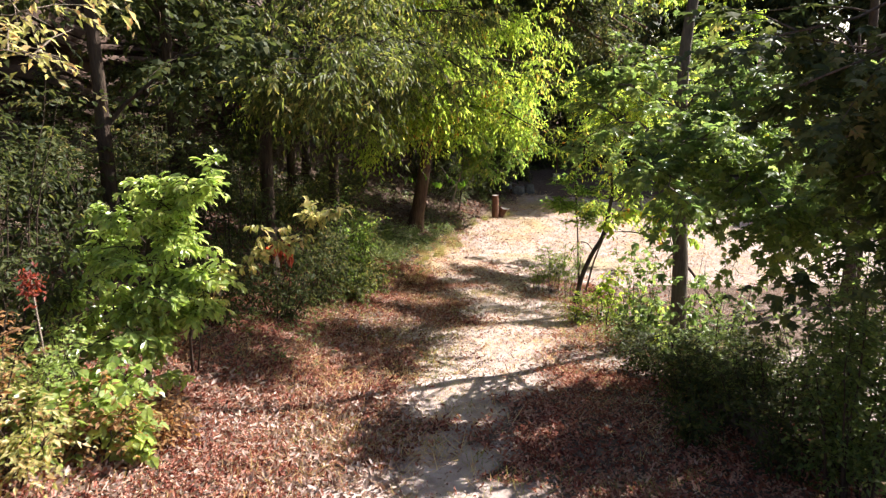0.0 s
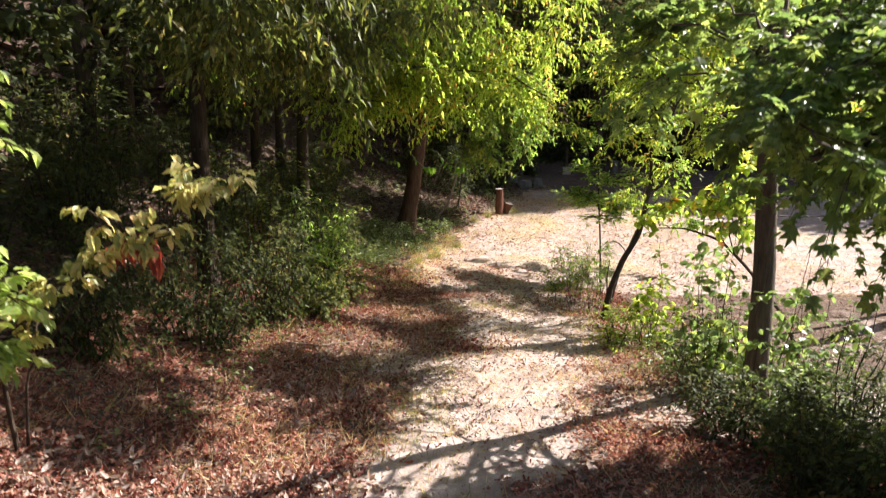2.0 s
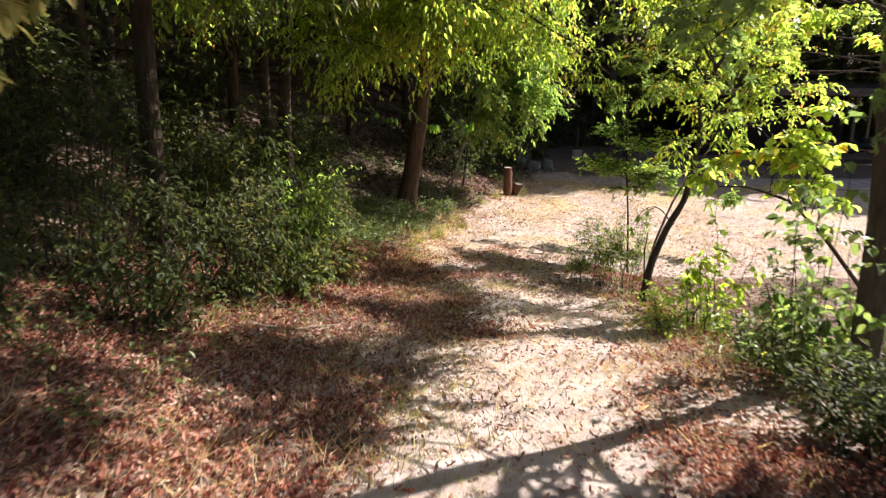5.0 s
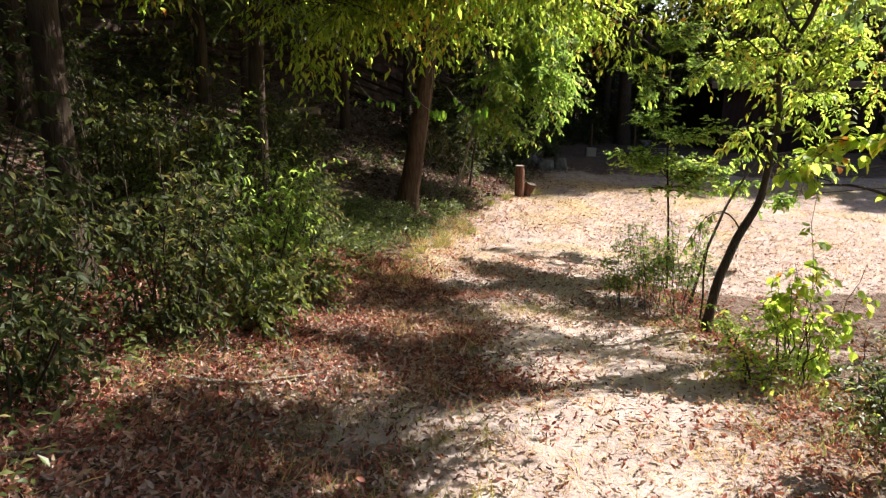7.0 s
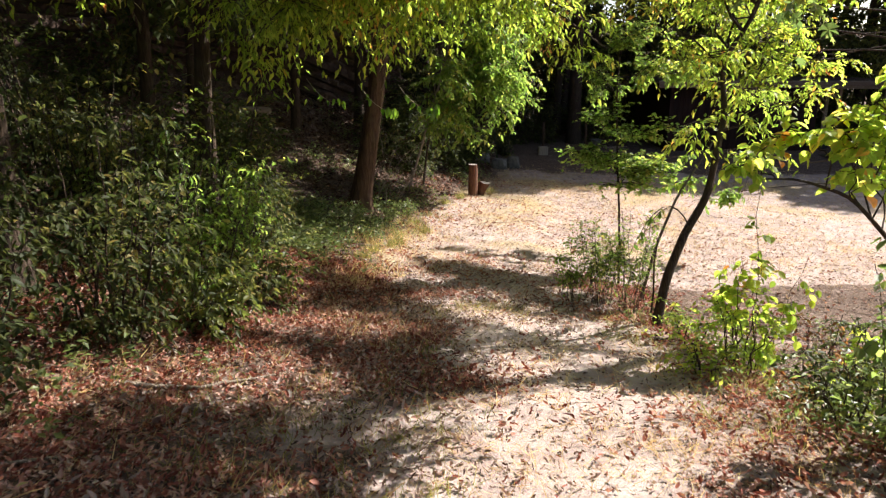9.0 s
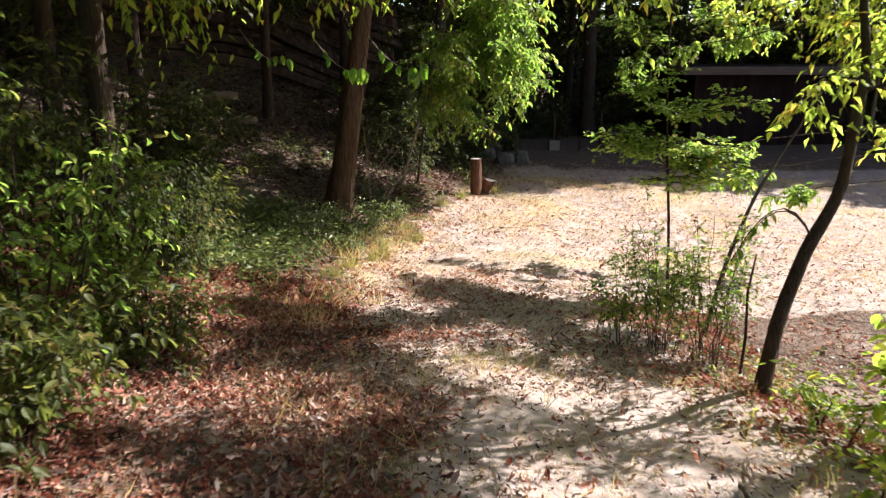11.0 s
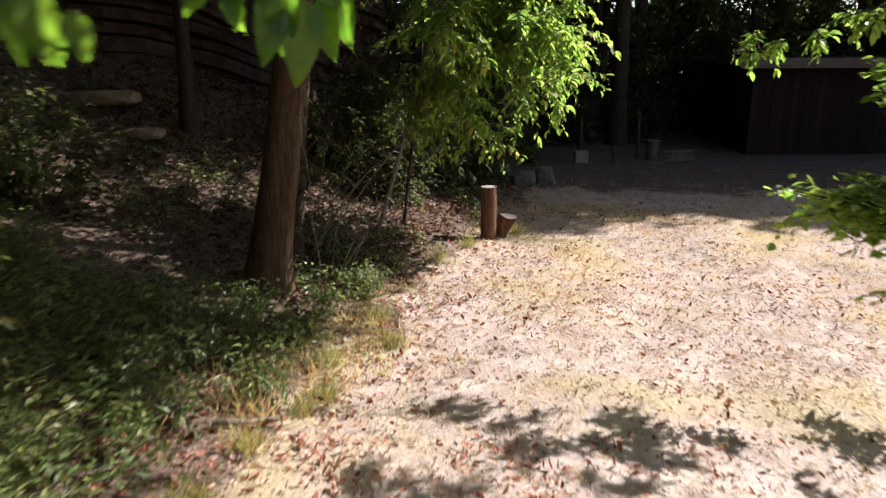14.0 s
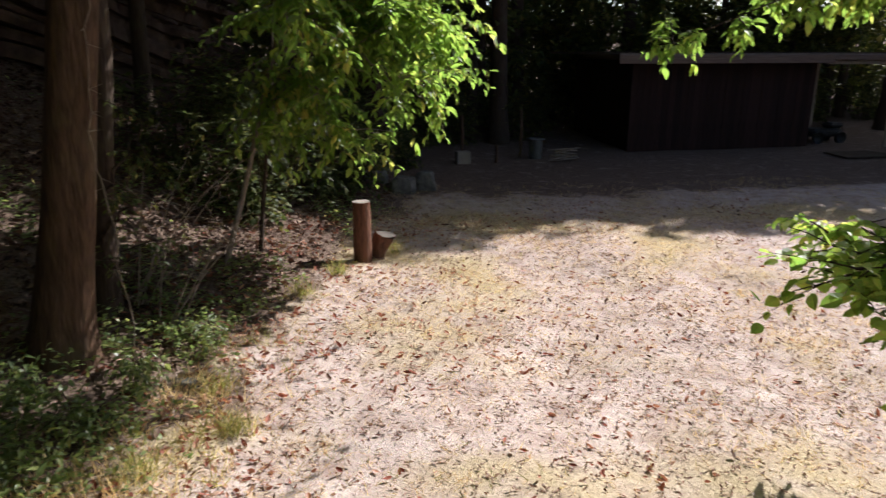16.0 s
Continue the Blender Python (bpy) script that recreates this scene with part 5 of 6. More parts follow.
tree("forest_tree", "dark straight trunk at the edge of the wood", [on_ground(-3.05, 11.8), (-3.0, 11.8, 4.0), (-2.75, 11.8, 6.3), (-2.6, 11.8, 10.0)], (0.125, 0.06),
     [(0.40, (-1.2, 10.4, 4.9), 0.3, 9), (0.5, (0.7, 10.2, 5.0), 0.5, 9), (0.5, (-1.0, 12.6, 5.4), 0.3, 9), (0.55, (1.0, 11.4, 5.8), 0.4, 9), (0.6, (-0.6, 9.6, 6.2), 0.3, 9), (0.7, (0.4, 12.4, 7.2), 0.3, 9), (0.75, (-3.8, 9.8, 6.8), 0.2, 8), (0.85, (-1.4, 10.8, 8.6), 0.2, 9), (1.0, (-2.6, 11.8, 10.6), 0.1, 9), (0.4, (-1.0, 10.6, 4.7), 0.2, 9), (0.45, (-0.5, 10.2, 5.0), 0.2, 9), (0.4, (-1.4, 9.5, 4.7), 0.2, 9), (0.42, (-0.9, 11.6, 4.9), 0.2, 9), (0.45, (-0.4, 12.4, 5.1), 0.2, 9), (0.5, (-1.6, 8.8, 5.3), 0.2, 9), (0.5, (-1.0, 8.4, 5.4), 0.2, 9), (0.5, (-0.6, 8.9, 5.6), 0.2, 8), (0.45, (-1.2, 7.9, 5.1), 0.2, 9)],
     M_LEAF_OLIVE, M_BARK_DARK, 0.11, LANCE, 9, 9, 0.45, 0.55, 0.9, seed=42, more=2.1, bough_r=0.022)
for k, (x, y, h, r) in enumerate([(-4.6, 9.4, 9, 0.11), (-5.0, 12.9, 10, 0.13), (-3.9, 17.6, 10, 0.12), (-5.8, 16.0, 11, 0.14), (-4.2, 21.2, 11, 0.13), (-2.6, 24.2, 10, 0.11), (-7.2, 20.0, 12, 0.16), (-6.8, 8.0, 10, 0.14), (-1.2, 27.0, 11, 0.13)]):
    z0 = gz(x, y)
    g = np.random.default_rng(300 + k)
    bo = []
    for q in range(13):
        a, hh = g.uniform(0, 6.28), g.uniform(0.22, 1.0)
        ln = g.uniform(1.2, 2.4)
        bo.append((min(hh, 0.97), (x + ln * math.cos(a), y + ln * math.sin(a), z0 + h * hh + 0.5), 0.25, 7))
    tree("forest_tree", "shaded woodland tree with a dark trunk", [(x, y, z0), (x + 0.1, y, z0 + h * 0.4), (x + g.normal() * 0.3, y + g.normal() * 0.3, z0 + h)], (r, r * 0.4), bo, M_LEAF_DEEP, M_BARK_DARK, 0.17, KITE, 8, 9, 0.6, 0.45, 0.6, seed=320 + k, group="shaded woodland trees", more=1.5, twig_wood=False, apart=False)

# boughs above the view, added to shade the wood behind the old tree
tree("forest_tree", "dark-trunked woodland tree at the back, boughs spread unseen for shade", [on_ground(1.2, 28.6), (1.3, 28.6, 4.0), (1.6, 28.5, 8.0), (1.9, 28.4, 12.0)], (0.15, 0.05),
     [(0.55, (3.6, 26.6, 7.3), 0.3, 12), (0.55, (4.6, 27.4, 7.8), 0.3, 12), (0.6, (5.6, 28.4, 8.2), 0.3, 12), (0.6, (6.8, 28.9, 8.4), 0.3, 12), (0.65, (4.2, 26.2, 8.3), 0.3, 12), (0.65, (5.8, 27.2, 9.0), 0.3, 12), (0.7, (7.4, 28.6, 9.6), 0.3, 12), (0.6, (2.6, 26.4, 8.0), 0.3, 10), (0.75, (3.6, 27.6, 9.8), 0.3, 10), (0.8, (5.2, 29.4, 10.0), 0.3, 10), (0.55, (7.0, 29.8, 7.4), 0.3, 10), (0.5, (5.4, 29.2, 6.9), 0.3, 10), (0.6, (-0.6, 27.6, 8.0), 0.2, 8), (1.0, (2.2, 28.4, 12.6), 0.1, 10)],
     M_LEAF_DEEP, M_BARK_DARK, 0.16, KITE, 8, 9, 0.6, 0.45, 0.6, seed=331, more=1.5, twig_wood=False, bough_r=0.03)

# ---- bushes along the wood ----
tree("green_bush", "bright green bush with layered sprays of leaves in sunlight", [on_ground(-2.98, 6.45), (-2.96, 6.4, 2.9), (-2.84, 6.35, 3.5), (-2.64, 6.3, 4.1)], (0.03, 0.008),
     [(0.35, (-2.29, 6.15, 2.75), 0.1, 5), (0.4, (-3.14, 5.75, 2.8), 0.1, 5), (0.4, (-3.59, 6.3, 2.85), 0.1, 4), (0.45, (-2.24, 6.2, 3.05), 0.1, 6), (0.45, (-2.84, 5.7, 3.0), 0.1, 6), (0.5, (-2.24, 6.12, 3.38), 0.1, 7), (0.5, (-3.44, 6.1, 3.2), 0.1, 5), (0.55, (-2.59, 5.85, 3.3), 0.1, 6), (0.6, (-2.39, 6.25, 3.65), 0.1, 6), (0.6, (-3.34, 6.3, 3.55), 0.1, 5), (0.65, (-2.84, 5.95, 3.6), 0.1, 6),
      (0.75, (-2.34, 6.2, 3.95), 0.1, 6), (0.75, (-3.04, 6.2, 3.9), 0.1, 5), (0.85, (-2.09, 6.1, 4.25), 0.08, 6), (0.9, (-2.54, 6.1, 4.2), 0.06, 5), (0.3, (-2.64, 6.0, 2.45), 0.1, 4)],
     M_LEAF_FRESH, M_BARK_DARK, 0.09, OVAL, 8, 8, 0.17, 0.35, 0.55, seed=51, more=1.35, bough_r=0.008, sides=7, flare=0.1, category="bush", flat=0.25, bare=0.35, lane=False)
bush("green_bush", "low broad-leaved bush among the dry undergrowth", -2.5, 5.0, 0.95, 0.4, M_LEAF_FRESH, 12, 10, 6, 0.095, ROUND, 0.2, 55, hang=0.5)
bush("green_bush", "low broad-leaved bush among the dry undergrowth", -2.95, 4.55, 0.6, 0.4, M_LEAF_FRESH, 9, 9, 6, 0.085, ROUND, 0.2, 56, hang=0.5)
tree("yellow_shrub", "thin arching branch with pale yellow autumn leaves", [on_ground(-2.75, 7.0), (-2.7, 6.9, 2.6), (-2.35, 6.72, 3.12), (-1.9, 6.62, 3.5), (-1.5, 6.6, 3.68), (-1.03, 6.55, 3.92)], (0.018, 0.004),
     [(0.55, (-1.75, 6.5, 3.45), 0.03, 4), (0.66, (-1.62, 6.5, 3.75), 0.03, 4), (0.74, (-1.35, 6.5, 3.62), 0.03, 4), (0.84, (-1.25, 6.55, 3.95), 0.03, 4), (0.96, (-0.98, 6.52, 3.95), 0.02, 4), (0.48, (-2.05, 6.55, 3.3), 0.03, 4), (0.40, (-2.3, 6.6, 3.05), 0.03, 3)],
     M_LEAF_YELLOW, M_BARK_DARK, 0.088, OVAL, 3, 6, 0.09, 0.3, 0.8, seed=52, bough_r=0.006, sides=7, flare=0.1, category="shrub", lane=False)
tree("red_spray_shrub", "slim stem bearing a hanging cluster of deep red leaves", [on_ground(-2.72, 7.06), (-2.6, 7.0, 2.6), (-2.1, 6.85, 3.15), (-1.72, 6.8, 3.50)], (0.010, 0.004),
     [(0.97, (-1.56, 6.70, 3.57), 0.02, 6)], M_LEAF_RUST, M_BARK_DARK, 0.12, LANCE, 3, 5, 0.06, 0.8, 3.0, seed=53, bough_r=0.005, sides=6, flare=0.1, category="shrub")
tree("autumn_tree", "small tree with sparse orange and yellow autumn leaves", [on_ground(-4.3, 4.7), (-4.2, 4.7, 4.2), (-3.9, 4.8, 5.4), (-3.7, 4.8, 7.0)], (0.06, 0.02),
     [(0.6, (-2.35, 4.95, 5.75), 0.2, 6), (0.55, (-2.7, 5.0, 5.35), 0.2, 6), (0.7, (-2.2, 5.5, 6.2), 0.2, 6), (0.65, (-3.0, 5.6, 5.6), 0.2, 6), (0.8, (-2.9, 5.2, 6.6), 0.2, 6)],
     M_LEAF_YELLOW, M_BARK_GREY, 0.085, LEAF, 5, 6, 0.3, 0.4, 0.6, seed=54, bough_r=0.014, sides=8)
for k, (x, y, h, w, mat, n) in enumerate([(-2.75, 4.7, 0.7, 0.45, M_LEAF_BROWN, 11), (-3.1, 5.0, 1.0, 0.5, M_LEAF_FRESH, 12), (-2.4, 5.2, 0.45, 0.35, M_LEAF_BROWN, 8), (-3.0, 4.2, 0.8, 0.5, M_LEAF_YELLOW, 9), (-3.3, 4.3, 1.3, 0.5, M_LEAF_BROWN, 10)]):
    bush("drying_undergrowth", "dried brown and green undergrowth in sunlight", x, y, h, w, mat, n, 14, 8, 0.06, LEAF, 0.26, 160 + k, group="drying undergrowth beside the litter", category="undergrowth")
# leaf colour carries the shade: deep green where dim, olive and mid-green where sunlit
for k, (x, y, h, w, mat, n) in enumerate([(-3.1, 8.6, 1.2, 0.6, M_LEAF_DEEP, 10), (-3.7, 7.4, 2.6, 0.9, M_LEAF_DEEP, 8), (-2.6, 10.0, 1.5, 0.8, M_LEAF_DEEP, 13), (-3.4, 10.6, 2.6, 1.0, M_LEAF_DEEP, 15), (-2.2, 11.5, 1.8, 0.8, M_LEAF_DEEP, 15),
                                           (-2.0, 12.8, 1.75, 0.8, M_LEAF_ELM, 9), (-2.9, 13.6, 2.6, 1.0, M_LEAF_OLIVE, 15), (-1.9, 14.2, 1.5, 0.7, M_LEAF_ELM, 9), (-1.85, 15.4, 1.3, 0.55, M_LEAF_DEEP, 9), (-2.3, 17.0, 1.3, 0.6, M_LEAF_OLIVE, 9), (-2.6, 15.0, 2.2, 0.9, M_LEAF_DEEP, 13), (-2.3, 15.9, 0.9, 0.6, M_LEAF_DEEP, 11),
                                           (-4.6, 11.4, 3.0, 1.2, M_LEAF_DEEP, 14), (-4.0, 14.8, 2.6, 1.1, M_LEAF_DEEP, 14), (-3.9, 5.8, 1.6, 0.8, M_LEAF_DEEP, 12), (-4.4, 6.2, 3.0, 1.1, M_LEAF_DEEP, 15), (-3.0, 18.6, 1.2, 0.8, M_LEAF_DEEP, 10), (-2.2, 17.3, 0.9, 0.6, M_LEAF_DEEP, 10), (-1.55, 13.5, 0.7, 0.5, M_LEAF_OLIVE, 9), (-1.7, 12.0, 0.7, 0.5, M_LEAF_OLIVE, 8)]):
    bush("woodland_bush", "loose olive-green leafy bush at the edge of the wood", x, y, h, w, mat, n, 18, 8, 0.072, OVAL, 0.42, 60 + k, group="bushes along the wood", low=0.05, hang=0.85)

# undergrowth beside the drop
for k, (x, y, h, w, mat, n, tw) in enumerate([(2.7, 8.3, 0.6, 0.5, M_LEAF_DEEP, 12, 14), (3.15, 7.5, 0.85, 0.6, M_LEAF_DEEP, 13, 16), (2.75, 9.3, 0.45, 0.4, M_LEAF_DEEP, 6, 7), (3.2, 6.2, 1.1, 0.6, M_LEAF_DEEP, 14, 16), (3.3, 4.8, 2.2, 0.6, M_LEAF_BROAD, 20, 40), (3.95, 5.7, 2.5, 0.7, M_LEAF_BROAD, 20, 40), (3.0, 5.4, 1.0, 0.5, M_LEAF_DEEP, 12, 14), (4.3, 7.2, 1.8, 0.7, M_LEAF_DEEP, 13, 16),
                                               (2.95, 10.3, 0.7, 0.4, M_LEAF_BROAD, 7, 8), (3.3, 10.7, 1.0, 0.5, M_LEAF_DEEP, 10, 12), (3.9, 9.8, 1.1, 0.6, M_LEAF_DEEP, 10, 10), (2.35, 11.3, 0.3, 0.35, M_LEAF_LIME, 6, 6), (2.95, 11.8, 0.9, 0.3, M_LEAF_LIME, 6, 7), (2.75, 12.4, 0.5, 0.3, M_LEAF_LIME, 5, 6), (3.6, 8.4, 1.4, 0.5, M_LEAF_DEEP, 8, 10), (3.35, 11.5, 1.0, 0.4, M_LEAF_BROWN, 6, 6), (3.0, 9.9, 1.3, 0.35, M_LEAF_DEEP, 5, 8), (4.3, 10.8, 1.7, 0.5, M_LEAF_BROAD, 9, 12), (4.9, 9.7, 2.0, 0.6, M_LEAF_BROAD, 10, 12), (4.0, 11.9, 1.3, 0.4, M_LEAF_OLIVE, 7, 9),
                                               (2.75, 7.0, 0.6, 0.45, M_LEAF_DEEP, 13, 16), (3.4, 6.9, 1.0, 0.5, M_LEAF_BROAD, 13, 18), (2.95, 7.9, 0.75, 0.45, M_LEAF_BROAD, 12, 16), (3.6, 8.0, 1.0, 0.55, M_LEAF_DEEP, 13, 16), (2.5, 6.2, 0.45, 0.4, M_LEAF_DEEP, 10, 13), (3.75, 9.0, 0.9, 0.5, M_LEAF_BROAD, 12, 15)]):
    bush("undergrowth_bush", "low leafy undergrowth on the drop beside the path", x, y, h, w, mat, n, tw, 8, 0.063, LEAF, 0.27, 90 + k, group="undergrowth beside the drop")
for k, (x, y, h, mat) in enumerate([(3.35, 12.4, 1.8, M_LEAF_LIME), (3.05, 12.1, 1.3, M_LEAF_LIME), (3.15, 10.0, 1.7, M_LEAF_BROAD), (3.9, 10.3, 1.6, M_LEAF_BROAD), (3.5, 11.2, 1.2, M_LEAF_LIME), (2.95, 9.6, 2.0, M_LEAF_BROAD), (3.3, 9.2, 2.3, M_LEAF_BROAD), (4.0, 9.4, 2.4, M_LEAF_BROAD), (3.5, 10.5, 2.0, M_LEAF_BROAD), (4.5, 10.2, 2.4, M_LEAF_BROAD), (4.2, 11.4, 2.0, M_LEAF_BROAD)]):
    bush("leafy_shoot", "slender upright shoots with hanging broad leaves", x, y, h, 0.45, mat, 4, 9, 5, 0.088, ROUND, 0.24, 190 + k, group="leafy shoots on the drop", hang=0.9, category="shoot", stem_r=0.005)
# upright stems at the bend
for k, (x, y, h, n) in enumerate([(2.4, 14.2, 1.3, 18), (2.65, 13.9, 1.45, 14), (2.15, 14.5, 0.9, 10)]):
    bush("stem_clump", "clump of thin upright stems with sparse small leaves", x, y, h, 0.36, M_LEAF_ELM, n, 13, 6, 0.05, LEAF, 0.17, 120 + k, group="clumps of upright stems", category="shrub", low=0.3, stem_r=0.004, bark=M_BARK_MID)

# ---- leaves that hang close over the path ----
def hanging_sprig(x, y, z, n, size, seed, long):
    g = np.random.default_rng(seed)
    root = thing("hanging_sprig", (x, y, z), "thin twig with large fresh green heart-shaped leaves", "twig", "sprigs that hang over the path")
    w, lf = Shape(), Shape()
    top = np.array([-0.42, 0.3, long])
    line = limb_curve(top, (0, 0, 0.02), -0.08, 7)
    tube(w, line, np.linspace(0.006, 0.002, 7), 5, False)
    k = n
    at = line[-1] + np.stack([np.linspace(-0.05, 0.05, k), 0.025 * g.normal(size=k), 0.03 + 0.03 * g.uniform(-1, 1, k)], 1)
    way = np.stack([np.linspace(-0.16, 0.16, k) + 0.1 * g.normal(size=k), 0.2 * g.normal(size=k), -np.ones(k)], 1)
    blades(lf, BROAD_BLADE, at, way, size * g.uniform(0.75, 1.1, k), (0.3, -1.0, 0.3), g, 0.35)
    m = 7
    way = np.stack([0.3 * g.normal(size=m), 0.3 * g.normal(size=m), -np.ones(m)], 1)
    blades(lf, BROAD_BLADE, along(line, g.uniform(0.15, 0.85, m)), way, size * g.uniform(0.45, 0.75, m), (0.3, -1.0, 0.3), g, 0.5)
    shape_part("twig", w, M_BARK_GREY, root)
    shape_part("leaves", lf, M_LEAF_LARGE, root, "", True)


hanging_sprig(0.40, 15.05, 2.65, 5, 0.155, 5, 0.3)
hanging_sprig(-0.09, 15.06, 2.63, 4, 0.14, 6, 0.32)
hanging_sprig(-0.75, 15.2, 2.72, 3, 0.11, 8, 0.3)

# sprays at the edge of the clearing; higher boughs, unseen, added to cast dapples
tree("clearing_tree", "tree beside the clearing with light green hanging sprays and unseen shading boughs", [on_ground(9.6, 15.6), (9.5, 15.7, 3.0), (9.2, 15.9, 8.0), (9.0, 16.0, 12.5)], (0.14, 0.05),
     [(0.3, (5.2, 19.6, 3.6), 0.5, 5), (0.33, (4.6, 18.0, 4.2), 0.4, 7), (0.36, (5.4, 16.2, 4.4), 0.3, 6), (0.3, (6.4, 14.8, 3.9), 0.3, 6),
      (0.5, (6.9, 20.1, 5.6), 0.3, 8), (0.48, (6.2, 19.7, 5.1), 0.3, 6), (0.55, (7.4, 20.6, 6.2), 0.3, 9), (0.5, (6.0, 20.6, 5.4), 0.3, 9), (0.78, (4.6, 15.6, 7.4), 0.2, 3), (0.76, (3.8, 16.6, 6.8), 0.2, 3),
      (0.76, (5.0, 13.8, 7.0), 0.2, 3), (0.74, (4.2, 13.8, 6.6), 0.2, 6), (1.0, (8.4, 15.4, 12.8), 0.1, 9), (0.6, (5.5, 15.2, 6.9), 0.2, 5), (0.6, (5.2, 13.1, 7.0), 0.2, 6), (0.6, (3.6, 12.6, 7.0), 0.2, 6), (0.6, (4.2, 13.0, 7.0), 0.2, 6), (0.62, (4.6, 13.6, 7.1), 0.2, 3), (0.6, (3.8, 13.4, 6.9), 0.2, 6), (0.6, (3.3, 13.0, 6.8), 0.2, 6), (0.6, (5.9, 16.0, 6.9), 0.2, 4), (0.6, (6.3, 19.0, 6.9), 0.2, 6), (0.6, (5.8, 18.4, 6.8), 0.2, 6), (0.62, (6.9, 19.6, 7.2), 0.2, 6), (0.6, (6.0, 17.8, 7.0), 0.2, 5), (0.62, (5.2, 19.6, 6.9), 0.2, 5), (0.62, (5.8, 20.2, 7.0), 0.2, 5), (0.65, (6.6, 21.0, 7.2), 0.2, 5), (0.62, (5.4, 20.8, 6.9), 0.2, 5)],
     M_LEAF_LIME, M_BARK_DARK, 0.13, LEAF, 7, 8, 0.26, 0.55, 0.7, seed=44, more=1.5, bough_r=0.012, bare=0.62)
# low sprays that hang in over the clearing
tree("spray_tree", "slender tree with compact hanging sprays of light leaves", [on_ground(10.3, 16.4), (10.2, 16.5, 2.2), (9.9, 16.8, 4.2), (9.7, 17.0, 6.0)], (0.07, 0.03),
     [(0.5, (3.72, 20.0, 2.55), 0.5, 5), (0.52, (4.75, 20.0, 2.9), 0.4, 7), (0.55, (5.3, 20.0, 2.95), 0.4, 8), (0.3, (4.3, 18.85, 1.36), 0.35, 4), (0.26, (4.85, 18.8, 1.0), 0.35, 5), (0.2, (5.3, 18.6, 0.75), 0.3, 5)],
     M_LEAF_ELM, M_BARK_DARK, 0.10, OVAL, 6, 7, 0.15, 0.7, 0.9, seed=47, bough_r=0.008, sides=8, flare=0.1, more=1.2, bare=0.84)


# ---- ground plants under the old tree ----
def ground_plants(name, label, n, box_, weight, mat, high, size, seed, template=LEAF):
    g = np.random.default_rng(seed)
    x, y = scatter(n, *box_, weight, g)
    sh = Shape()
    k = 7
    X, Y = np.repeat(x, k), np.repeat(y, k)
    H = np.repeat(high * g.uniform(0.3, 1.3, len(x)), k) * g.uniform(0.3, 1.0, len(X))
    X, Y = X + 0.05 * g.normal(size=len(X)), Y + 0.05 * g.normal(size=len(X))
    way = np.stack([g.normal(size=len(X)), g.normal(size=len(X)), 0.35 * np.ones(len(X))], 1)
    blades(sh, template, np.stack([X, Y, ground_z(X, Y) + H], 1), way, size * g.uniform(0.6, 1.3, len(X)), (0, 0, 1.0), g, 0.4)
    return tagged(new(name, sh.mesh(name, mat)), label, "ground cover", kind="stuff")


ground_plants("ground_cover", "low green creeping plants under the old tree", 12000, (-5.5, 2.6, 14.5, 26.5),
              lambda x, y: step((wood_edge(y) + 0.7 - x) / 0.9) * np.clip(3.4 * clumpy(x, y, 0.8, 1.0) - 1.4, 0, 1) * np.exp(-np.maximum(wood_edge(y) - 1.6 - x, 0) / 1.6), M_LEAF_COVER, 0.26, 0.06, 151, KITE)
ground_plants("ground_cover", "low green weeds along the wood", 1200, (-4.2, -0.8, 3.0, 15.0),
              lambda x, y: step((wood_edge(y) + 0.1 - x) / 0.6) * np.clip(clumpy(x, y, 1.1, 2.0), 0, 1) * step((y - 7.2) / 1.5), M_LEAF_COVER, 0.3, 0.065, 152)
ground_plants("ground_cover", "low green weeds on the drop beside the path", 1500, (2.0, 5.5, 4.0, 15.0),
              lambda x, y: step((x - path_edge(y) + 0.2) / 0.5) * np.clip(clumpy(x, y, 1.1, 3.0), 0, 1), M_LEAF_COVER, 0.22, 0.055, 153)


ground_plants("ground_cover", "leafy weeds on the bank beside the clearing", 2600, (-3.2, 0.0, 15.5, 19.5),
              lambda x, y: step((wood_edge(y) + 0.35 - x) / 0.7) * np.clip(2.6 * clumpy(x, y, 1.0, 5.0) - 0.9, 0, 1), M_LEAF_COVER, 0.34, 0.085, 154, LANCE)
for k, (x, y, h) in enumerate([(-1.1, 18.6, 0.42), (-0.75, 19.0, 0.36), (-1.45, 19.1, 0.45), (-1.05, 17.8, 0.4), (-0.45, 19.5, 0.3), (-0.2, 20.1, 0.32), (-1.3, 18.1, 0.48), (-0.55, 18.3, 0.3), (0.1, 20.9, 0.34), (-1.7, 18.5, 0.5), (-0.9, 19.7, 0.35)]):
    bush("bank_weed", "leafy green weed on the shaded bank beside the clearing", x, y, h, 0.26, M_LEAF_COVER, 7, 7, 5, 0.075, LANCE, 0.15, 820 + k, group="weeds on the bank", category="weed", stem_r=0.003, hang=0.6)
grass("dry_grass", "tall bleached grass stalks at the edge of the wood", 200, (-1.9, 0.3, 15.6, 19.2),
      lambda x, y: np.exp(-((x - wood_edge(y) - 0.1) / 0.4) ** 2) * np.clip(2.6 * clumpy(x, y, 1.1, 6.0) - 0.9, 0, 1), M_STRAW, 0.26, 31, 0.7, 8)
grass("green_grass", "tall fresh grass at the edge of the wood", 190, (-1.9, 0.4, 15.6, 19.6),
      lambda x, y: np.exp(-((x - wood_edge(y) - 0.2) / 0.4) ** 2) * np.clip(2.8 * clumpy(x, y, 1.1, 8.0) - 1.2, 0, 1), M_GRASS, 0.2, 32, 0.6, 10)


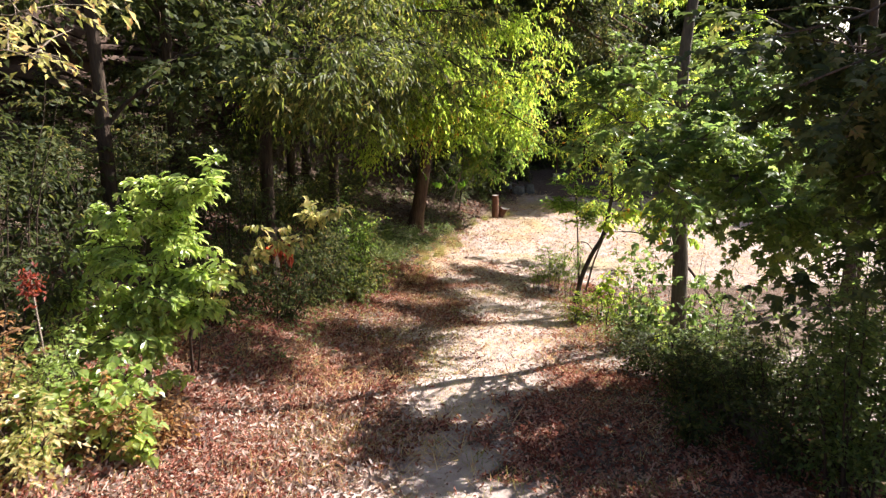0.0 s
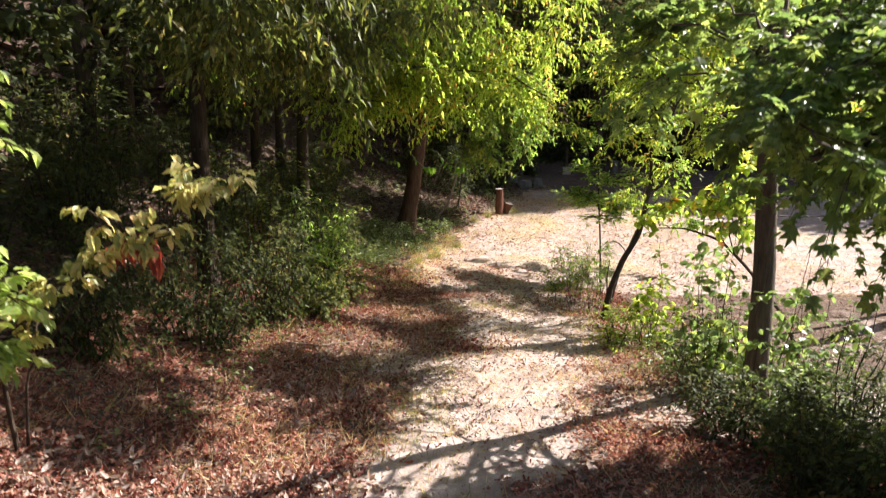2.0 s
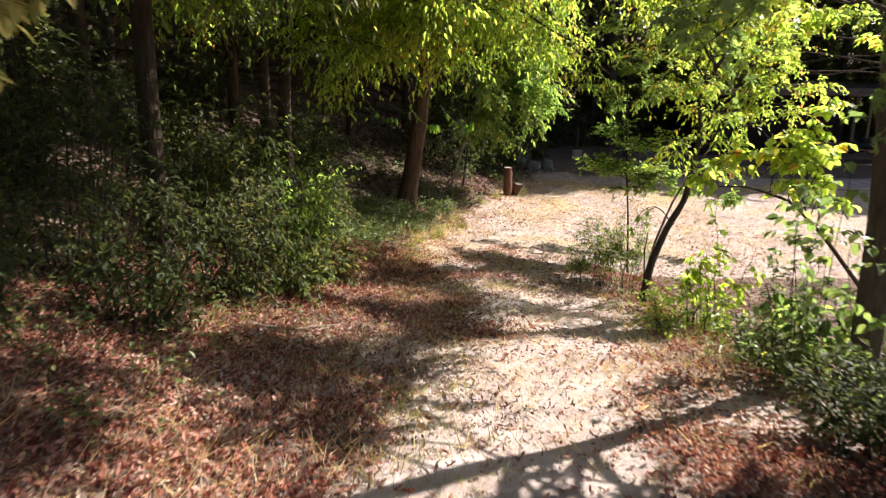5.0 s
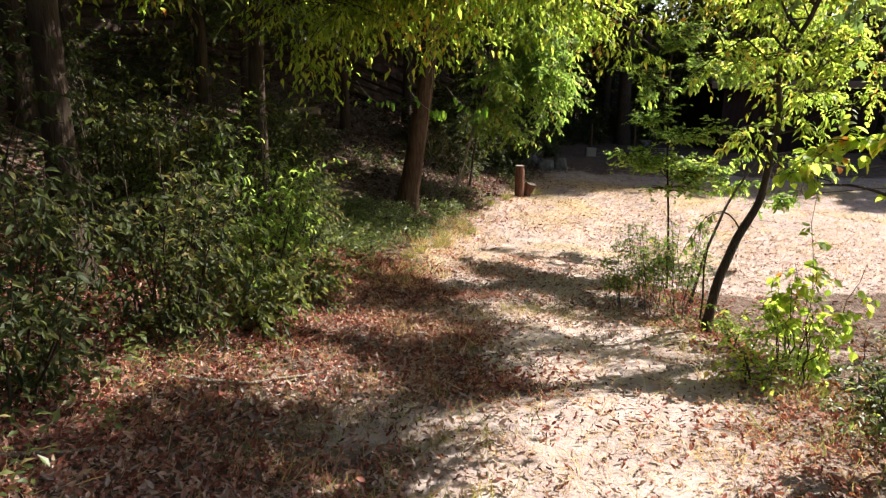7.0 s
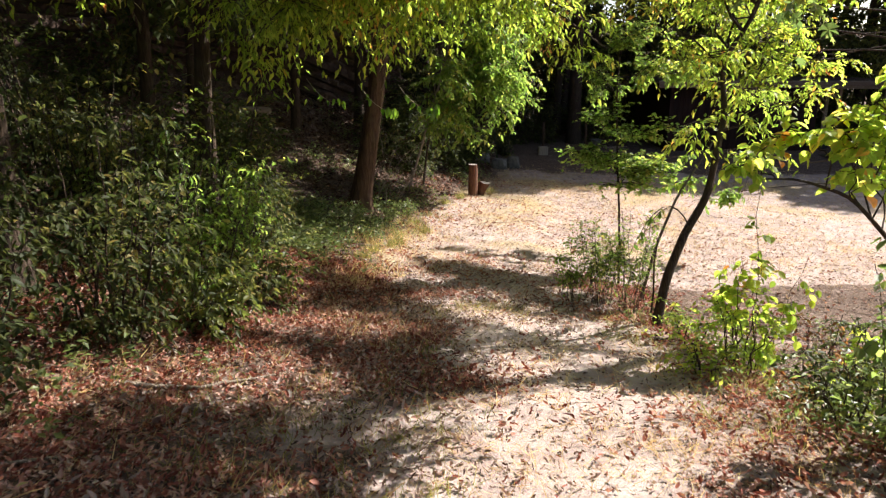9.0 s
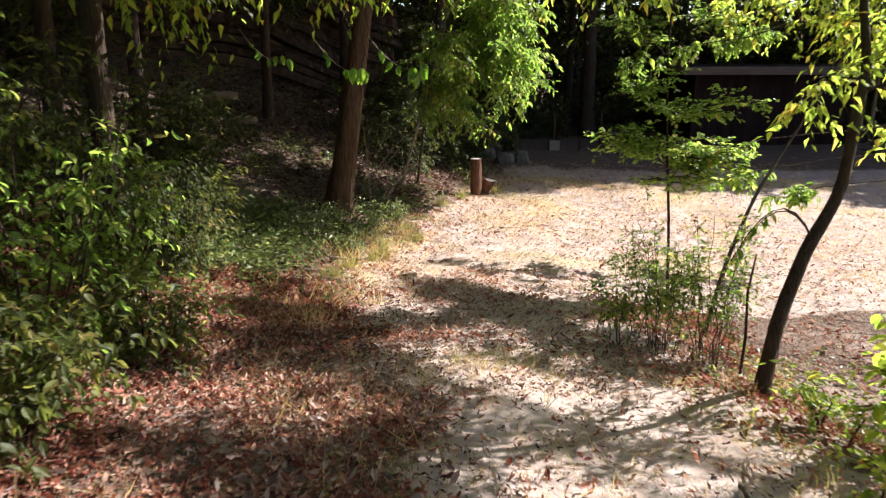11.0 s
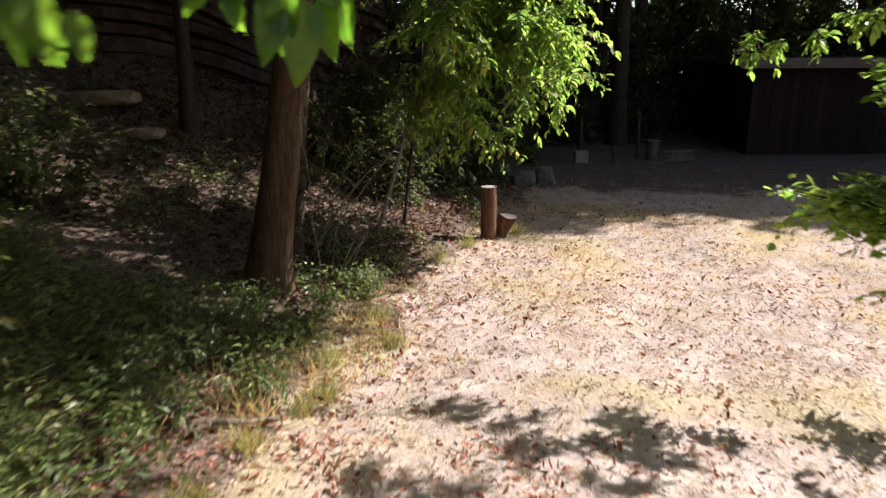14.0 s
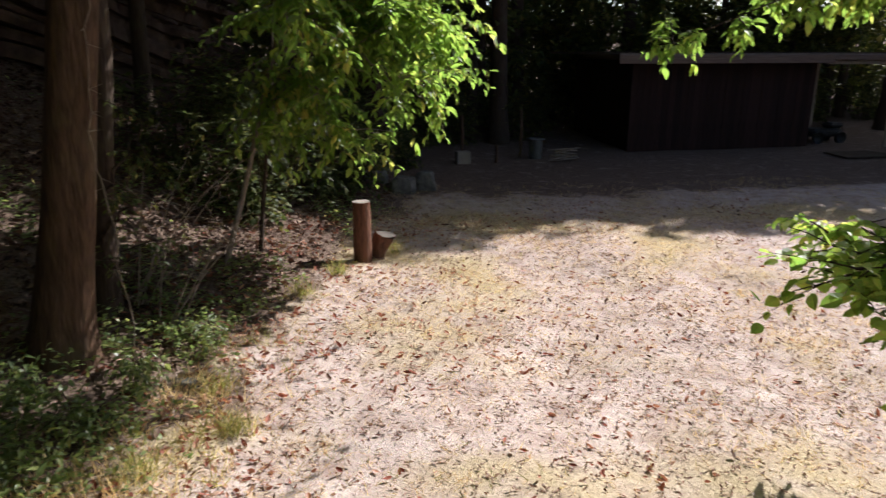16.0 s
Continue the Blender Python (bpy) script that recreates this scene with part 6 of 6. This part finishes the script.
# ---- fallen sticks ----
def stick(x, y, a, ln, r, mat, seed):
    g = np.random.default_rng(seed)
    root = thing("fallen_stick", (x, y, gz(x, y)), "thin bleached fallen stick lying on the litter", "stick", "fallen sticks")
    sh = Shape()
    t = np.linspace(-0.5, 0.5, 6)
    px, py = ln * t * math.cos(a) + 0.02 * g.normal(size=6), ln * t * math.sin(a) + 0.02 * g.normal(size=6)
    tube(sh, np.stack([px, py, ground_z(x + px, y + py) - gz(x, y) + r + 0.02], 1), np.linspace(r, r * 0.5, 6), 6, True)
    shape_part("wood", sh, mat, root, "", True)


for k, (x, y, a, ln, r) in enumerate([(-1.35, 11.0, 0.5, 1.1, 0.018), (-0.5, 17.9, 0.3, 0.45, 0.03), (-0.48, 19.84, 2.6, 0.6, 0.022), (-2.0, 9.4, 0.9, 0.9, 0.014), (1.9, 11.8, 1.1, 0.5, 0.012), (-0.7, 16.7, 0.1, 0.7, 0.012), (-0.31, 19.0, 0.4, 0.5, 0.018), (2.9, 8.0, 2.2, 1.0, 0.04)]):
    stick(x, y, a, ln, r, M_BARK_GREY, 400 + k)


log = thing("fallen_log", (3.05, 6.5, gz(3.05, 6.5)), "dark rotting fallen log lying down the bank", "log")
lx, ly = np.linspace(-0.1, 0.1, 8), np.linspace(0.95, -0.95, 8)
log_wood = Shape()
tube(log_wood, np.stack([lx, ly, ground_z(3.05 + lx, 6.5 + ly) - gz(3.05, 6.5) + 0.06], 1), np.linspace(0.085, 0.11, 8), 14, True, 0.06, 12)
shape_part("wood", log_wood, M_BARK_MID, log, "", True)


# ---- vine, bare twigs and a seed head ----
def vine(pts, r, label):
    pts = np.asarray(pts, float)
    root = thing("vine", pts[0], label, "vine")
    g = np.random.default_rng(9)
    sh = Shape()
    line = along(pts, np.linspace(0, 1, 24)) - pts[0]
    line[1:-1] += 0.02 * g.normal(size=(22, 3))
    tube(sh, line, np.linspace(r, r * 0.5, 24), 6, True)
    shape_part("runner", sh, M_BARK_GREY, root, "", True)
    tw = Shape()
    st = line[g.integers(2, 22, 26)]
    w = spread_ways(g, 26, 0.5) * 0.10
    tubes(tw, st, st + w * 0.5, st + w, 0.003)
    tagged(shape_part("rootlet", tw, M_BARK_GREY, root), kind="stuff")


vine([on_ground(-0.30, 20.45), (-0.34, 20.38, 1.3), (-0.40, 20.36, 1.9), (-0.32, 20.36, 2.7), (-0.22, 20.4, 3.6)], 0.006, "thin grey vine climbing beside the old trunk")


def bare_shrub(x, y, seed, high, lean):
    g = np.random.default_rng(seed)
    root = thing("bare_shrub", on_ground(x, y), "leafless shrub of thin pale twigs in the shade", "shrub", "leafless shrubs")
    for q in range(5):
        top = np.array([lean + 0.35 * g.normal(), 0.3 * g.normal(), high * g.uniform(0.6, 1.0)])
        line = limb_curve((0.05 * g.normal(), 0.05 * g.normal(), -0.03), top, 0.1, 7)
        sh = Shape()
        tube(sh, line, np.linspace(0.009, 0.003, 7), 5, False)
        st = along(line, g.uniform(0.35, 1.0, 7))
        w = (spread_ways(g, 7, 0.6) + (0.3, 0, 0.4)) * high * 0.28
        tubes(sh, st, st + w * 0.5 + (0, 0, 0.02), st + w, 0.004)
        shape_part("stem", sh, M_BARK_GREY, root, "", True)


bare_shrub(-0.5, 21.7, 71, 1.5, 0.5)
bare_shrub(-0.2, 21.3, 72, 1.1, 0.4)

seed_head = thing("seed_stalk", on_ground(-3.13, 5.0), "tall thin stalk topped by a dark red seed head", "plant")
stalk, head_shape = Shape(), Shape()
tube(stalk, [(0, 0, -0.02), (0.02, 0, 0.6), (0.0, 0.02, 1.25)], [0.010, 0.008, 0.006], 6)
shape_part("stalk", stalk, M_BARK_GREY, seed_head, "", True)
gs = np.random.default_rng(88)
at = np.stack([0.045 * gs.normal(size=140), 0.045 * gs.normal(size=140), 1.22 + 0.075 * gs.normal(size=140)], 1)
blades(head_shape, LEAF, at, gs.normal(size=(140, 3)), 0.05, (0, 0, 1.0), gs, 0.6)
tagged(shape_part("seed_head", head_shape, M_LEAF_RUST, seed_head), "dark red seed cluster", kind="stuff")


def grass_tuft(x, y, n, high, seed):
    g = np.random.default_rng(seed)
    root = thing("grass_tuft", on_ground(x, y), "fresh green tuft of grass at the clearing's edge", "grass", "green tufts")
    sh = Shape()
    p = np.stack([0.06 * g.normal(size=n), 0.06 * g.normal(size=n), np.zeros(n)], 1)
    w = np.stack([0.5 * g.normal(size=n), 0.5 * g.normal(size=n), np.ones(n)], 1)
    blades(sh, BLADE, p, w, high * g.uniform(0.5, 1.2, n), (0, 0, 1.0), g, 1.0)
    tagged(shape_part("tuft", sh, M_GRASS, root), kind="stuff")


for k, (x, y) in enumerate([(-0.05, 18.5), (-0.09, 19.1), (-0.2, 18.2), (0.45, 19.6), (0.3, 20.2), (1.0, 22.4), (1.45, 23.2), (-0.45, 17.6), (2.3, 24.2), (-0.6, 16.9)]):
    grass_tuft(x, y, 110, 0.2, 700 + k)


# ---- the wood round the clearing ----
def wood_tree(seed, h, r, crown_from, leaf_size, mat, spread=2.2, boughs=13, n=8, name="woodland_tree"):
    g = np.random.default_rng(seed)
    bo = []
    for q in range(boughs):
        a, hh = g.uniform(0, 6.28), crown_from + (1 - crown_from) * (q + 0.5) / boughs
        ln = spread * g.uniform(0.5, 1.1) * (1.1 - 0.6 * abs(hh - 0.6))
        bo.append((min(hh, 0.97), (ln * math.cos(a), ln * math.sin(a), h * hh + 0.3), 0.3, n))
    return tree(name, "tall shaded tree of the surrounding wood", [(0, 0, 0), (0.1, 0.05, h * 0.4), (0.2 * g.normal(), 0.2 * g.normal(), h)], (r, r * 0.4), bo, mat, M_BARK_DARK, leaf_size * 1.15, KITE, 7, 6, 0.8, 0.4, 0.6, seed=seed + 1, group="trees of the surrounding wood", lane=False, sides=9, twig_wood=False, apart=False)


def plant(kinds, spots, g):
    for q, (x, y) in enumerate(spots):
        k = kinds[q % len(kinds)]
        m = pose(x, y, gz(x, y) - 0.1, 0, 0, g.uniform(0, 360))
        if q < len(kinds):
            k.matrix_basis = m
        else:
            copy_thing(k, m)


g = np.random.default_rng(77)
spots = [(1.5 + 1.9 * q + g.uniform(-0.6, 0.6), 39.0 + g.uniform(-0.6, 2.5)) for q in range(14)]
spots += [(-1 + 4.2 * q + g.uniform(-0.8, 0.8), 44.5 + g.uniform(-1, 3)) for q in range(7)]
spots += [(-1.5 + 1.4 * q + g.uniform(-0.4, 0.4), 32.0 + 0.9 * q + g.uniform(-0.5, 1.0)) for q in range(7)]
spots += [(31 + g.uniform(-1, 3), 10 + 3.6 * q + g.uniform(-0.8, 0.8)) for q in range(6)]
spots += [(-10.5 - g.uniform(0, 3), 3 + 2.7 * q + g.uniform(-0.8, 0.8)) for q in range(11)]
spots += [(-8 + 4.0 * q + g.uniform(-0.8, 0.8), -8 - g.uniform(0, 4)) for q in range(5)]
plant([wood_tree(501, 12.0, 0.17, 0.08, 0.22, M_LEAF_DEEP, 2.8, 14, 5), wood_tree(503, 14.0, 0.20, 0.20, 0.24, M_LEAF_OLIVE, 3.0, 14, 5), wood_tree(505, 9.0, 0.12, 0.05, 0.21, M_LEAF_DEEP, 2.5, 14, 5), wood_tree(507, 13.0, 0.18, 0.12, 0.24, M_LEAF_OLIVE, 2.8, 14, 5)], spots, g)
# mostly unseen tall trees, added to shade shed and back of clearing
plant([wood_tree(511, 18.0, 0.28, 0.36, 0.38, M_LEAF_DEEP, 4.8, 24, 14, "tall_tree")], [(17.5, 38.8), (13.0, 38.8), (9.0, 39.0), (22.2, 39.6), (28.0, 41.0), (4.8, 38.6), (3.0, 30.8), (7.2, 35.2)], g)
plant([wood_tree(513, 11.0, 0.18, 0.5, 0.30, M_LEAF_DEEP, 3.2, 18, 12, "tall_tree")], [(22.6, 32.4), (25.6, 31.4)], g)
plant([wood_tree(515, 15.0, 0.22, 0.5, 0.34, M_LEAF_DEEP, 3.8, 20, 13, "tall_tree")], [(21.6, 35.9)], g)


# thicket between the trunks
def thicket(seed, high, wide, mat):
    return bush("thicket_bush", "dark shaded understorey bush between the trunks", 0, 0, high, wide, mat, 14, 17, 9, 0.122, KITE, 0.5, seed, category="bush", group="understorey of the wood", level=True, twig_wood=False)


spots = [(float(wood_edge(y)) - d, y) for y, d in [(8, 4.2), (9.5, 3.4), (11, 5.0), (12.4, 3.6), (14, 4.6), (15.6, 3.2), (17, 4.2), (18.4, 2.4), (20.6, 3.2), (25.4, 2.2), (29, 2.8), (30, 1.2), (24.9, 1.0), (25.8, 1.3), (26.8, 0.9), (28.2, 0.9), (6.5, 5.6), (10.5, 6.4), (13.4, 6.4), (16.6, 6.2), (21.5, 6.0)]]
spots += [(3.6 + 1.9 * q + g.uniform(-0.5, 0.5), 37.4 + g.uniform(-0.5, 1.0)) for q in range(12)] + [(1.5, 31.0), (2.4, 33.0), (4.2, 34.6), (6.0, 35.2), (8.0, 35.6), (3.4, 31.6)]
plant([thicket(601, 2.0, 1.1, M_LEAF_DEEP), thicket(603, 2.6, 1.2, M_LEAF_DEEP), thicket(605, 1.4, 1.0, M_LEAF_DEEP)], spots, g)
spots = [(1.0 + 2.3 * q + g.uniform(-0.6, 0.6), 41.0 + g.uniform(-0.8, 1.4)) for q in range(13)] + [(3.0 + 2.2 * q + g.uniform(-0.6, 0.6), 39.2 + g.uniform(-0.3, 0.6)) for q in range(9)] + [(20.5, 14.0), (21.5, 17.5), (20.8, 21.0), (22.0, 24.0), (21.4, 27.0), (23.0, 30.0), (25.0, 33.0), (19.0, 10.5)] + [(-2.0, 33.0), (-0.2, 34.6), (2.0, 36.4), (-4.5, 29.5), (-6.0, 26.5), (-11.0, 23.0), (-11.0, 19.0), (-11.2, 15.0), (-10.6, 11.0), (-7.6, 7.0)]
# lighter olive leaves stand in for light reaching the back of the wood
plant([bush("tall_thicket", "dense dark thicket closing the back of the wood", 0, 0, 6.5, 1.9, M_LEAF_OLIVE, 18, 24, 6, 0.32, KITE, 0.8, 611, category="bush", group="thickets at the back of the wood", level=True, twig_wood=False)], spots, g)
